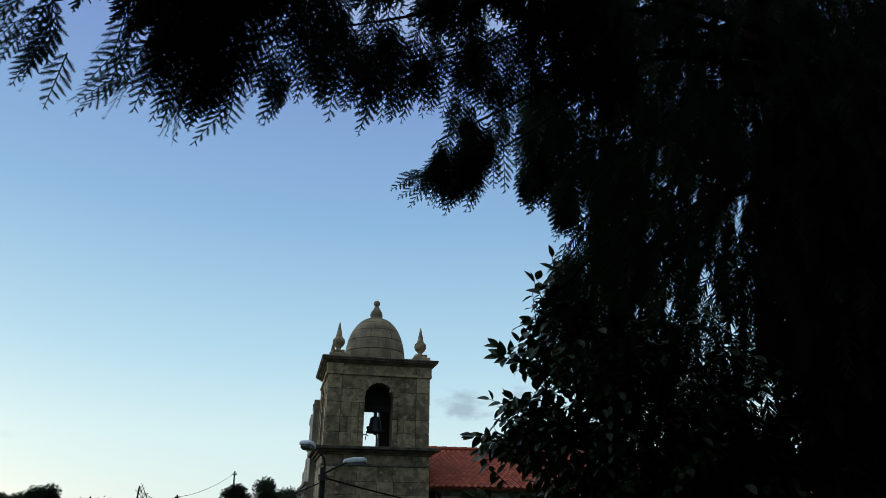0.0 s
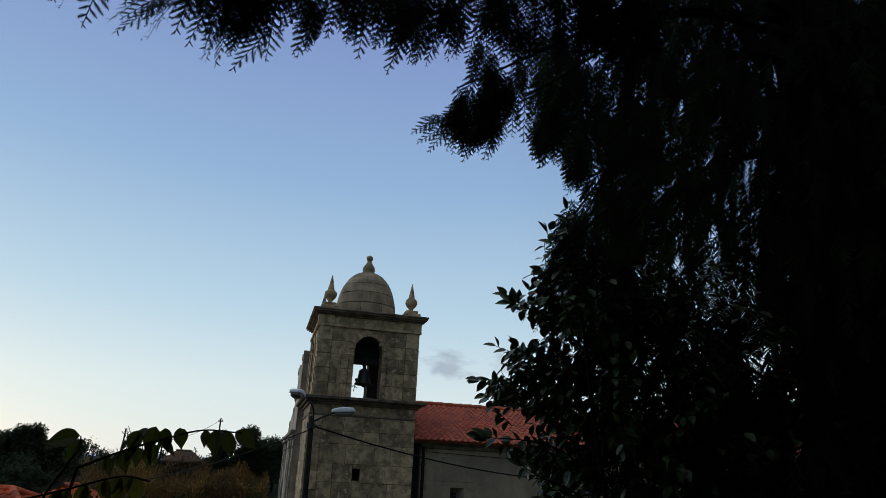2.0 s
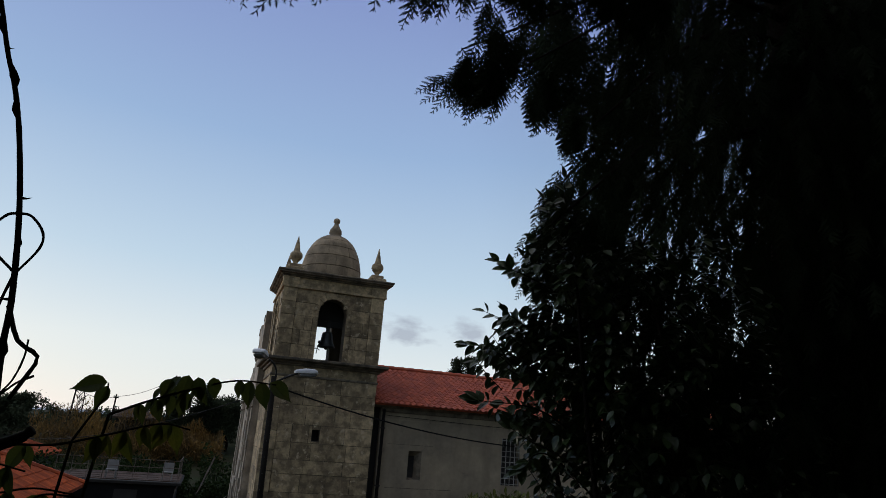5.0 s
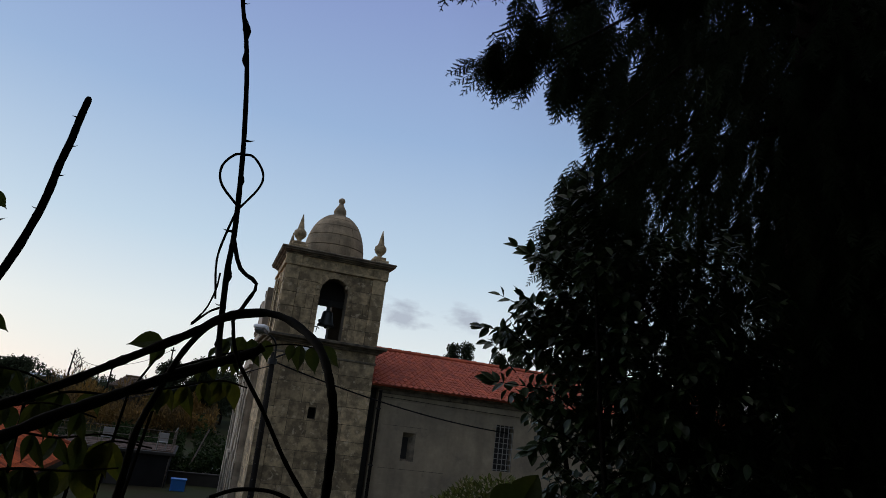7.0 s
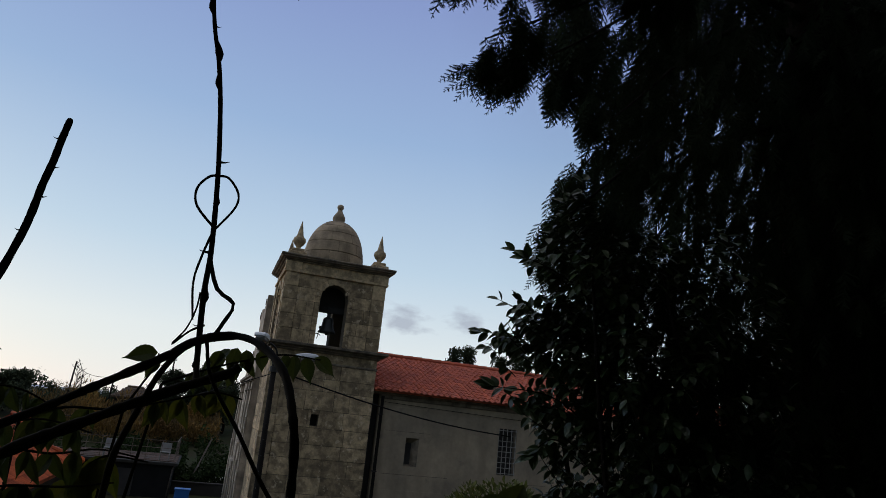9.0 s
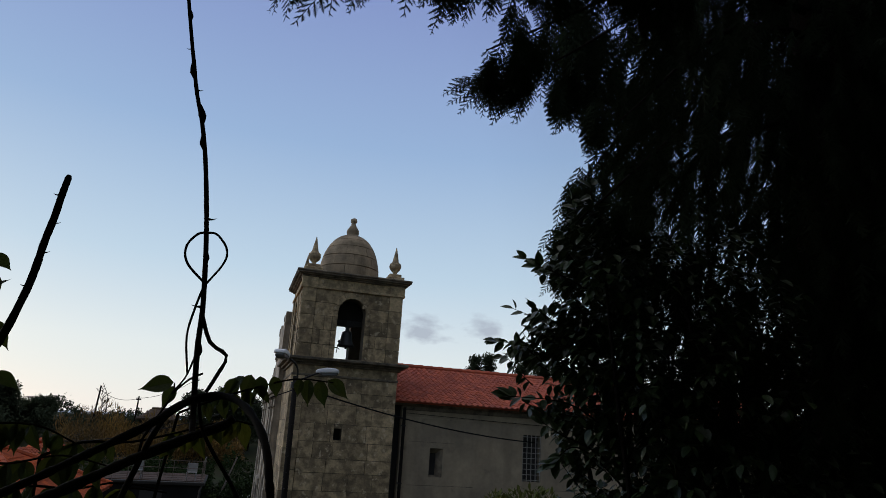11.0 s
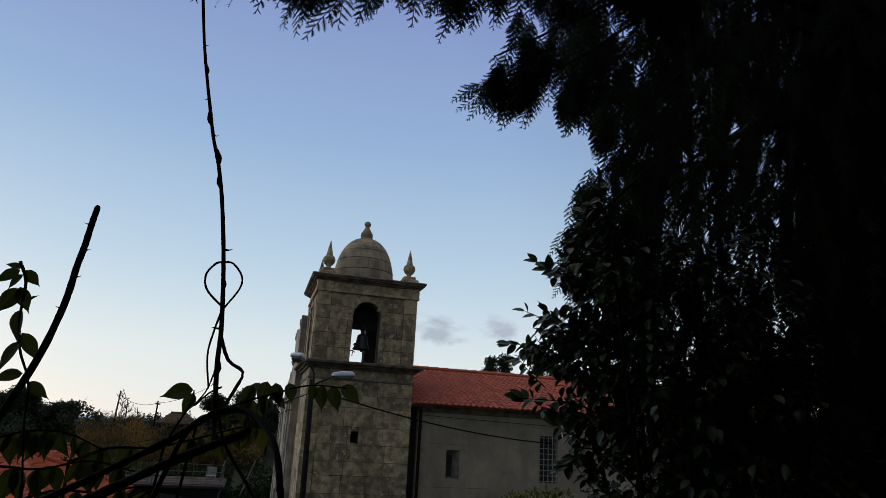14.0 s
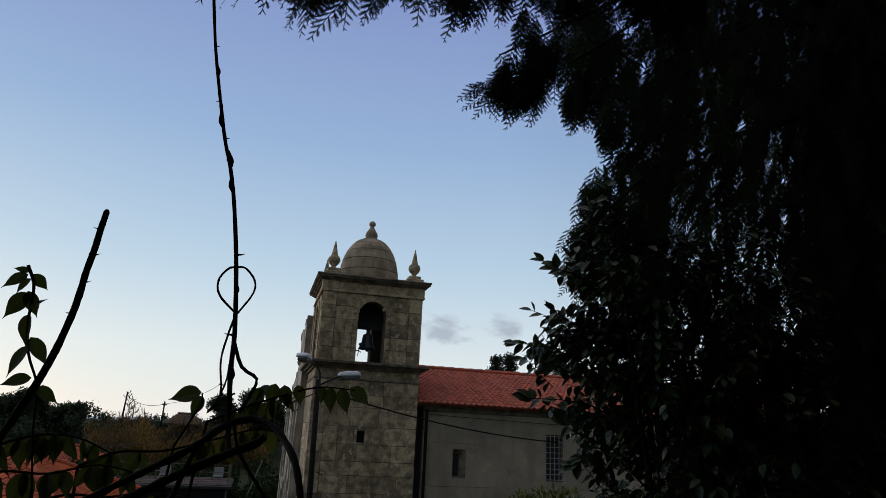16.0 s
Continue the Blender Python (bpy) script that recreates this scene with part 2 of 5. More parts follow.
def boxes(*specs, bevel=0.0):
    bm = bmesh.new()
    for s in specs:
        box(bm, *s, bevel=bevel)
    return bm


def lathe(profile, cx, cy, segments=20, bm=None, square=False):
    """A body turned round the upright axis at cx, cy from (radius, z) pairs."""
    bm = bm or bmesh.new()
    rings = []
    for r, z in profile:
        rings.append([bm.verts.new((cx + r * math.cos(a), cy + r * math.sin(a), z)) for a in
                      (2 * math.pi * (i + (0.5 if square else 0)) / segments for i in range(segments))])
    for a, b in zip(rings, rings[1:]):
        for i in range(segments):
            bm.faces.new((a[i], a[(i + 1) % segments], b[(i + 1) % segments], b[i]))
    bm.faces.new(rings[0][::-1])
    bm.faces.new(rings[-1])
    return bm


def smooth_line(points, n):
    """Points along a soft curve through the given ones."""
    p = [Vector(q) for q in points]
    p = [p[0] * 2 - p[1]] + p + [p[-1] * 2 - p[-2]]
    out = []
    for i in range(1, len(p) - 2):
        for k in range(n):
            t = k / n
            a, b, c, d = p[i - 1], p[i], p[i + 1], p[i + 2]
            out.append(0.5 * (2 * b + (c - a) * t + (2 * a - 5 * b + 4 * c - d) * t * t + (3 * b - a - 3 * c + d) * t ** 3))
    out.append(p[-2])
    return out


def tube(line, r0, r1, sides=8, bm=None, knots=0.0, rng=None):
    """A tapering round stem along a line; knots swell it here and there."""
    bm = bm or bmesh.new()
    rings, up = [], Vector((0.13, 0.21, 0.97))
    for i, p in enumerate(line):
        d = (line[min(i + 1, len(line) - 1)] - line[max(i - 1, 0)]).normalized()
        s = d.cross(up)
        s = s.normalized() if s.length > 1e-3 else d.cross(Vector((1, 0, 0))).normalized()
        u = s.cross(d)
        r = r0 + (r1 - r0) * i / max(1, len(line) - 1)
        if knots and rng:
            r *= 1 + knots * (rng.random() - 0.3)
        rings.append([bm.verts.new(p + r * (s * math.cos(a) + u * math.sin(a))) for a in (2 * math.pi * k / sides for k in range(sides))])
    for a, b in zip(rings, rings[1:]):
        for k in range(sides):
            bm.faces.new((a[k], a[(k + 1) % sides], b[(k + 1) % sides], b[k]))
    bm.faces.new(rings[0][::-1])
    bm.faces.new(rings[-1])
    return bm


def arch_wall(bm, w, z0, z1, half, spring, top, y0, y1, turn=0.0):
    """An upright wall w wide with an arched opening, from y0 to y1, turned round the tower's axis."""
    out = [(-w / 2, z0), (-half, z0), (-half, spring)]
    for i in range(1, 12):
        a = math.pi * (1 - i / 12)
        out.append((half * math.cos(a), spring + (top - spring) * math.sin(a)))
    out += [(half, spring), (half, z0), (w / 2, z0), (w / 2, z1), (-w / 2, z1)]
    rot = Matrix.Rotation(turn, 3, "Z")
    f = bm.faces.new([bm.verts.new(rot @ Vector((x, y0, z))) for x, z in out])
    e = bmesh.ops.extrude_face_region(bm, geom=[f])
    for v in e["geom"]:
        if isinstance(v, bmesh.types.BMVert):
            v.co += rot @ Vector((0, y1 - y0, 0))
    bmesh.ops.recalc_face_normals(bm, faces=bm.faces[:])


def block_mesh(name, seed, mat):
    """A unit block with worn edges, shared by the stones of a wall."""
    rng = random.Random(seed)
    bm = bmesh.new()
    bmesh.ops.create_cube(bm, size=1.0)
    bmesh.ops.bevel(bm, geom=bm.edges[:], offset=0.014, segments=1, affect="EDGES")
    for v in bm.verts:
        v.co += Vector([rng.uniform(-0.008, 0.008) for _ in range(3)])
    me = bpy.data.meshes.new(name)
    bm.to_mesh(me)
    bm.free()
    me.materials.append(mat)
    return me


STONES = [block_mesh("stone", s, GRANITE) for s in range(4)]


def stone(parent, x0, x1, y0, y1, z0, z1, rng, meshes=None, name="stone", gap=0.014):
    ob = new(name, rng.choice(meshes or STONES))
    ob.location = ((x0 + x1) / 2, (y0 + y1) / 2, (z0 + z1) / 2)
    ob.scale = (max(0.02, x1 - x0 - gap * (x1 - x0 > 0.1)), max(0.02, y1 - y0 - gap * (y1 - y0 > 0.1)), z1 - z0 - gap)
    ob.parent = parent
    return ob


# ---- ground ----
def ground_height(x, y):
    """The camera's garden stands on a terrace above the church yard; behind it the land falls, then rises to wooded banks."""
    t = min(1.0, max(0.0, (-12.5 - y) / 5.0))
    t = t * t * (3 - 2 * t)
    z = 2.5 + 2.75 * t
    far = min(1.0, max(0.0, (y - 24) / 45.0))
    z += 3.6 * far * far * (3 - 2 * far)
    east = min(1.0, max(0.0, (x - 26) / 60.0))
    z += 7 * east * min(1.0, max(0.0, (y + 5) / 40.0))
    return z + 0.12 * noise.noise(Vector((x * 0.15, y * 0.15, 0)))


def build_ground():
    def steps(fine0, fine1, step):
        a = [fine0 - 3000, fine0 - 900, fine0 - 300, fine0 - 100, fine0 - 40]
        k = fine0
        while k <= fine1:
            a.append(k)
            k += step
        return a + [fine1 + 40, fine1 + 100, fine1 + 300, fine1 + 900, fine1 + 3000]
    xs, ys = steps(-60, 90, 3), steps(-36, 110, 2)
    bm = bmesh.new()
    g = [[bm.verts.new((x, y, ground_height(x, y))) for x in xs] for y in ys]
    for a, b in zip(g, g[1:]):
        for i in range(len(xs) - 1):
            bm.faces.new((a[i], a[i + 1], b[i + 1], b[i]))
    ob = part("ground", bm, GROUND, smooth=True)
    tagged(ob, "dark grass and bare soil sloping to the church yard", "ground", kind="structure")
    rng = random.Random(5)
    bm = bmesh.new()
    prev = None
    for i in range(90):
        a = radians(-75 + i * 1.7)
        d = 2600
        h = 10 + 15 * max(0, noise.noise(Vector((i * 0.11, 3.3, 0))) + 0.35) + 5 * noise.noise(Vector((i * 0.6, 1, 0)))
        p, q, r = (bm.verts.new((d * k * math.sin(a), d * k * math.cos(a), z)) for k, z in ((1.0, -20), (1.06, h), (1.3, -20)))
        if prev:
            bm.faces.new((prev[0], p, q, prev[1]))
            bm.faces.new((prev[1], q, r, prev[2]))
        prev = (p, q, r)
    tagged(part("backdrop_hills", bm, MOUNTAIN, smooth=True), "distant mountain ridge on the horizon, haze painted in pale blue", "mountains", kind="structure")


build_ground()


# ---- church tower ----
B, L, C = 1.70, 1.72, 1.95          # half widths: belfry, shaft, cornice
Z0, Z_LEDGE, Z_BELFRY, Z_ENT, Z_TOP = 2.4, 8.55, 9.14, 11.42, 12.0


def courses(parent, z0, z1, height, x0, x1, face, rng, inset=0.0, skip=None):
    """Courses of stones on one face of the tower. face: 'front' lies at -y, 'side' at -x."""
    z, row = z0, 0
    n = max(1, round((z1 - z0) / height))
    cuts = [0.0]
    for row in range(n):
        cuts.append(cuts[-1] + rng.uniform(0.72, 1.28))
    cuts = [z0 + (z1 - z0) * c / cuts[-1] for c in cuts]
    for row in range(n):
        a, z, hh = x0, cuts[row], cuts[row + 1] - cuts[row]
        first = rng.uniform(0.45, 1.0)
        while a < x1 - 0.01:
            b = a + (first if first else rng.uniform(0.42, 1.25))
            first = None
            if x1 - b < 0.35:
                b = x1
            pr = rng.uniform(0.0, 0.014) + inset
            spans = [(a, b, z, z + hh)]
            if skip:
                sx0, sx1, sz0, sz1 = skip
                if a < sx1 and b > sx0 and z < sz1 and z + hh > sz0:
                    spans = []
                    if a < sx0 - 0.03:
                        spans.append((a, sx0, z, z + hh))
                    if b > sx1 + 0.03:
                        spans.append((sx1, b, z, z + hh))
                    m0, m1 = max(a, sx0), min(b, sx1)
                    if sz0 > z + 0.03:
                        spans.append((m0, m1, z, sz0))
                    if z + hh > sz1 + 0.03:
                        spans.append((m0, m1, sz1, z + hh))
            for p, q, r, s in spans:
                if face == "front":
                    stone(parent, p, q, -L - pr, -L + 0.10, r, s, rng)
                else:
                    stone(parent, -L - pr, -L + 0.10, p, q, r, s, rng)
            a = b


def build_tower():
    rng = random.Random(11)
    t = thing("bell_tower", "weathered granite church bell tower with a small dome", "tower")
    w = L - 0.03
    core = boxes((-w, w, -w + 0.30, w, Z0, Z_LEDGE), (-w, -0.21, -w, -w + 0.30, Z0, Z_LEDGE), (0.03, w, -w, -w + 0.30, Z0, Z_LEDGE),
                 (-0.21, 0.03, -w, -w + 0.30, Z0, 6.62), (-0.21, 0.03, -w, -w + 0.30, 6.97, Z_LEDGE))
    part("shaft_wall", core, JOINT, t)
    back = boxes((-0.205, 0.025, -w + 0.285, -w + 0.296, 6.625, 6.965))
    part("slit_window", back, DARK, t, "small dark square opening")
    # corner pilasters stand 4 cm proud of the ashlar between them
    courses(t, Z0, Z_LEDGE, 0.52, -L + 0.42, L, "front", rng, skip=(-0.21, 0.03, 6.62, 6.97))
    courses(t, Z0, Z_LEDGE, 0.52, -L + 0.45, L, "side", rng)
    z = Z0
    while z < Z_LEDGE - 0.1:
        z1 = min(Z_LEDGE, z + rng.uniform(0.55, 0.8))
        stone(t, -L - 0.035, -L + 0.42, -L - 0.03, -L + 0.45, z, z1, rng)
        z = z1
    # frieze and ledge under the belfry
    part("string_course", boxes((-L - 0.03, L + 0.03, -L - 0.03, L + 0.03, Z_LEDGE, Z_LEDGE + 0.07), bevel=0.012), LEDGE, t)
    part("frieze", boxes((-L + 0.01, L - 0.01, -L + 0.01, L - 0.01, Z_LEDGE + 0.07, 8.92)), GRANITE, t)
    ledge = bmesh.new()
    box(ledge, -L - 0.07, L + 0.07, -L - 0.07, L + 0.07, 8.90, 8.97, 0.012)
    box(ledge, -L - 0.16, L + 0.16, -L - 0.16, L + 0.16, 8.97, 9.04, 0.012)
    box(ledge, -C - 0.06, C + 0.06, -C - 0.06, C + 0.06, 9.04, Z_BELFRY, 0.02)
    part("ledge", ledge, LEDGE, t, "stained projecting stone ledge, darkened for the shade under it")
    # belfry: four walls with arched openings
    half, spring, top = 0.46, 10.74, 11.2
    for i, name in enumerate(("belfry_wall",) * 4):
        bm = bmesh.new()
        k = B - 0.03
        ww = 2 * k if i % 2 == 0 else 2 * k - 1.0
        arch_wall(bm, ww, Z_BELFRY, Z_ENT, half, spring, top, -k, -k + 0.5, turn=i * math.pi / 2)
        part(name, bm, JOINT, t)
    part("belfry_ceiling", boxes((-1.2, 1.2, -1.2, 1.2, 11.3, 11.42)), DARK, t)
    # belfry stones: corner pilasters, ashlar beside the arch, voussoirs
    for face in range(2):
        def lay(x0, x1, z0, z1, proud):
            if face == 0:
                stone(t, x0, x1, -B - proud, -B + 0.14, z0, z1, rng)
            else:
                stone(t, -B - proud, -B + 0.14, x0, x1, z0, z1, rng)
        for side in (-1, 1):
            z = Z_BELFRY
            for k in range(5):
                z1 = Z_BELFRY + (Z_ENT - Z_BELFRY) * (k + 1) / 5 + (rng.uniform(-0.06, 0.06) if k < 4 else 0)
                xs = sorted((side * B, side * (B - 0.46)))
                if not (face == 1 and side < 0):
                    lay(xs[0], xs[1], z, z1, 0.035)
                cut = half + 0.18
                mid = side * (cut + (B - 0.46 - cut) * rng.uniform(0.3, 0.7))
                xs = sorted((side * (B - 0.46), side * cut))
                if z1 < spring + 0.05:
                    if rng.random() < 0.45:
                        lay(xs[0], mid, z, z1, rng.uniform(0, 0.012))
                        lay(mid, xs[1], z, z1, rng.uniform(0, 0.012))
                    else:
                        lay(xs[0], xs[1], z, z1, rng.uniform(0, 0.012))
                    lay(*sorted((side * cut, side * half)), z, z1, 0.022)
                else:
                    if z < spring - 0.03:
                        lay(*sorted((side * cut, side * half)), z, spring, 0.022)
                    inner = side * max(0.0, cut - 0.05 - 0.25 * (k - 3))
                    xs = sorted((side * (B - 0.46), inner))
                    lay(xs[0], xs[1], z, z1, rng.uniform(-0.02, 0.0) if z < top else 0.0)
                z = z1
        lay(-0.6, 0.6, top + 0.03, Z_ENT, -0.006)
        # voussoirs
        n = 9
        for i in range(n):
            a0, a1 = (math.pi * (i + 0.03) / n, math.pi * (i + 0.97) / n)
            bm = bmesh.new()
            ro = half + 0.19
            zz = (top - spring) / half
            vs = []
            for yy in (-B - 0.024, -B + 0.12):
                for r in (half + 0.001, ro):
                    for a in (a0, a1):
                        p = (r * math.cos(a), yy, spring + r * zz * math.sin(a)) if face == 0 else (yy, r * math.cos(a), spring + r * zz * math.sin(a))
                        vs.append(bm.verts.new(p))
            for f in ((0, 1, 3, 2), (4, 6, 7, 5), (0, 2, 6, 4), (1, 5, 7, 3), (2, 3, 7, 6), (0, 4, 5, 1)):
                bm.faces.new([vs[q] for q in f])
            bmesh.ops.recalc_face_normals(bm, faces=bm.faces[:])
            part("arch_stone", bm, GRANITE, t)
    # entablature and cornice
    ent = bmesh.new()
    box(ent, -B - 0.06, B + 0.06, -B - 0.06, B + 0.06, Z_ENT, 11.50, 0.01)
    box(ent, -B, B, -B, B, 11.50, 11.80)
    part("entablature", ent, GRANITE, t)
    for sx in (-1, 1):
        part("corner_block", boxes((*sorted((sx * (B + 0.05), sx * (B - 0.48))), -B - 0.05, -B + 0.2, 11.50, 11.79), bevel=0.01), GRANITE, t)
    # soffit shade comes partly from the darkened stone colour
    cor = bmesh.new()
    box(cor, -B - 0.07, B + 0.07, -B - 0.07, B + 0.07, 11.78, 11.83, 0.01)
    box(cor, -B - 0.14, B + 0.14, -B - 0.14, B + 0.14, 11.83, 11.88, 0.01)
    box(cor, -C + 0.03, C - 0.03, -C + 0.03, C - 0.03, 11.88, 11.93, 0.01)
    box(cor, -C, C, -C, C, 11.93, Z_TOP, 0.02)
    part("cornice", cor, LEDGE, t, "weathered moulded stone cornice, darkened for its soffit shade")
    # dome: a drum and rings of curved blocks
    part("drum", lathe([(1.17, 12.0), (1.17, 12.10), (1.12, 12.12)], 0, 0, 32), DOME, t)
    dome = part("dome", lathe([(1.075 * math.cos(a) ** 0.82, 12.1 + 1.73 * math.sin(a)) for a in (radians(6 * i) for i in range(15))], 0, 0, 32), JOINT, t, "rounded stone dome of fitted blocks", True)
    rings = 6
    for r in range(rings):
        e0, e1 = radians(84 * r / rings), radians(84 * (r + 1) / rings)
        n = (9, 9, 8, 8, 6, 5)[r]
        off = rng.random()
        for k in range(n):
            a0, a1 = 2 * math.pi * (k + off) / n + 0.006, 2 * math.pi * (k + 1 + off) / n - 0.006
            bm = bmesh.new()
            grid = []
            m = 5
            out = 1.10 + rng.uniform(-0.006, 0.006)
            for j in range(3):
                e = e0 + 0.008 + (e1 - e0 - 0.016) * j / 2
                grid.append([bm.verts.new((out * math.cos(e) ** 0.82 * math.cos(a0 + (a1 - a0) * q / m), out * math.cos(e) ** 0.82 * math.sin(a0 + (a1 - a0) * q / m), 12.1 + 1.77 * math.sin(e))) for q in range(m + 1)])
            for ga, gb in zip(grid, grid[1:]):
                for q in range(m):
                    bm.faces.new((ga[q], ga[q + 1], gb[q + 1], gb[q]))
            edge = [ed for ed in bm.edges if ed.is_boundary]
            ex = bmesh.ops.extrude_edge_only(bm, edges=edge)
            for v in ex["geom"]:
                if isinstance(v, bmesh.types.BMVert):
                    v.co.x *= 0.97
                    v.co.y *= 0.97
                    v.co.z = 12.1 + (v.co.z - 12.1) * 0.97
            part("dome_stone", bm, DOME, dome)
    part("dome_finial", lathe([(0.24, 13.80), (0.25, 13.86), (0.21, 13.90), (0.235, 13.97), (0.215, 14.08), (0.15, 14.18), (0.10, 14.27), (0.075, 14.34), (0.085, 14.36),
                               (0.12, 14.40), (0.125, 14.45), (0.105, 14.51), (0.05, 14.55)], 0, 0, 18), DOME, t, "bulbous stone finial with a ball", True)
    for sx in (-1, 1):
        for sy in (-1, 1):
            x, y = 1.41 * sx, 1.37 * sy
            if sx > 0 and sy > 0:
                continue
            bm = boxes((x - 0.30, x + 0.30, y - 0.30, y + 0.30, 12.0, 12.15), (x - 0.21, x + 0.21, y - 0.21, y + 0.21, 12.15, 12.27), bevel=0.02)
            p = part("pinnacle", bm, GRANITE, t, "stone urn and spike pinnacle")
            part("spike", lathe([(0.10, 12.26), (0.075, 12.32), (0.085, 12.36), (0.17, 12.45), (0.215, 12.55), (0.20, 12.65), (0.13, 12.72), (0.115, 12.74), (0.06, 13.02), (0.012, 13.26)], x, y, 16), GRANITE, p, "", True)
    return t


build_tower()


def build_bell():
    b = thing("church_bell", "dark bronze bell hanging in the belfry arch", "bell", (0.12, -0.95, 9.9))
    x, y, z = 0.0, -1.0, 9.66
    part("bell_body", lathe([(0.27, z), (0.305, z + 0.02), (0.265, z + 0.08), (0.215, z + 0.18), (0.19, z + 0.32), (0.178, z + 0.42), (0.16, z + 0.49), (0.10, z + 0.53), (0.04, z + 0.55)], x, y, 24), BRONZE, b, "", True)
    part("bell_crown", boxes((x - 0.06, x + 0.06, y - 0.03, y + 0.03, z + 0.53, z + 0.68), bevel=0.01), BRONZE, b)
    part("clapper", lathe([(0.02, z + 0.4), (0.025, z + 0.02), (0.05, z - 0.03), (0.03, z - 0.07)], x, y, 10), IRON, b, "", True)
    part("bell_rope", tube([Vector((x + 0.06, y, z)), Vector((x + 0.07, y, 9.4)), Vector((x + 0.06, y, 9.15))], 0.028, 0.028, 8), PLASTIC, b, "pale rope hanging to the sill", True)
    h = thing("bell_headstock", "dark timber bell beam across the belfry", "beam", (0, -0.9, 10.3))
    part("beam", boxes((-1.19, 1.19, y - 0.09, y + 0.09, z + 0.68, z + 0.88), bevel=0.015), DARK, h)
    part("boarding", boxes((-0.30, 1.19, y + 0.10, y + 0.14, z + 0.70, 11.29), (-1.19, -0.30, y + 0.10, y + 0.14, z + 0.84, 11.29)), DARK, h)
    part("strap", boxes((x - 0.07, x + 0.07, y - 0.10, y + 0.10, z + 0.66, z + 0.90), bevel=0.01), IRON, h)
    s = thing("bell_striker", "small iron bell wheel crank on the arch jamb", "striker", (-0.42, -1.3, 9.6))
    part("crank_rod", tube([Vector((-0.46, -1.3, 9.56)), Vector((-0.33, -1.3, 9.58)), Vector((-0.24, -1.3, 9.52))], 0.018, 0.015), IRON, s)
    part("crank_ball", lathe([(0.01, 9.73), (0.04, 9.76), (0.045, 9.79), (0.03, 9.83), (0.005, 9.84)], -0.28, -1.3, 10), IRON, s, "", True)
    part("crank_stem", tube([Vector((-0.34, -1.3, 9.40)), Vector((-0.32, -1.3, 9.58)), Vector((-0.28, -1.3, 9.75))], 0.014, 0.012), IRON, s)


build_bell()


# ---- nave ----
NW, N_END, EAVE, RIDGE_Y, RIDGE_Z = -1.40, 19.0, 7.96, 3.3, 9.62


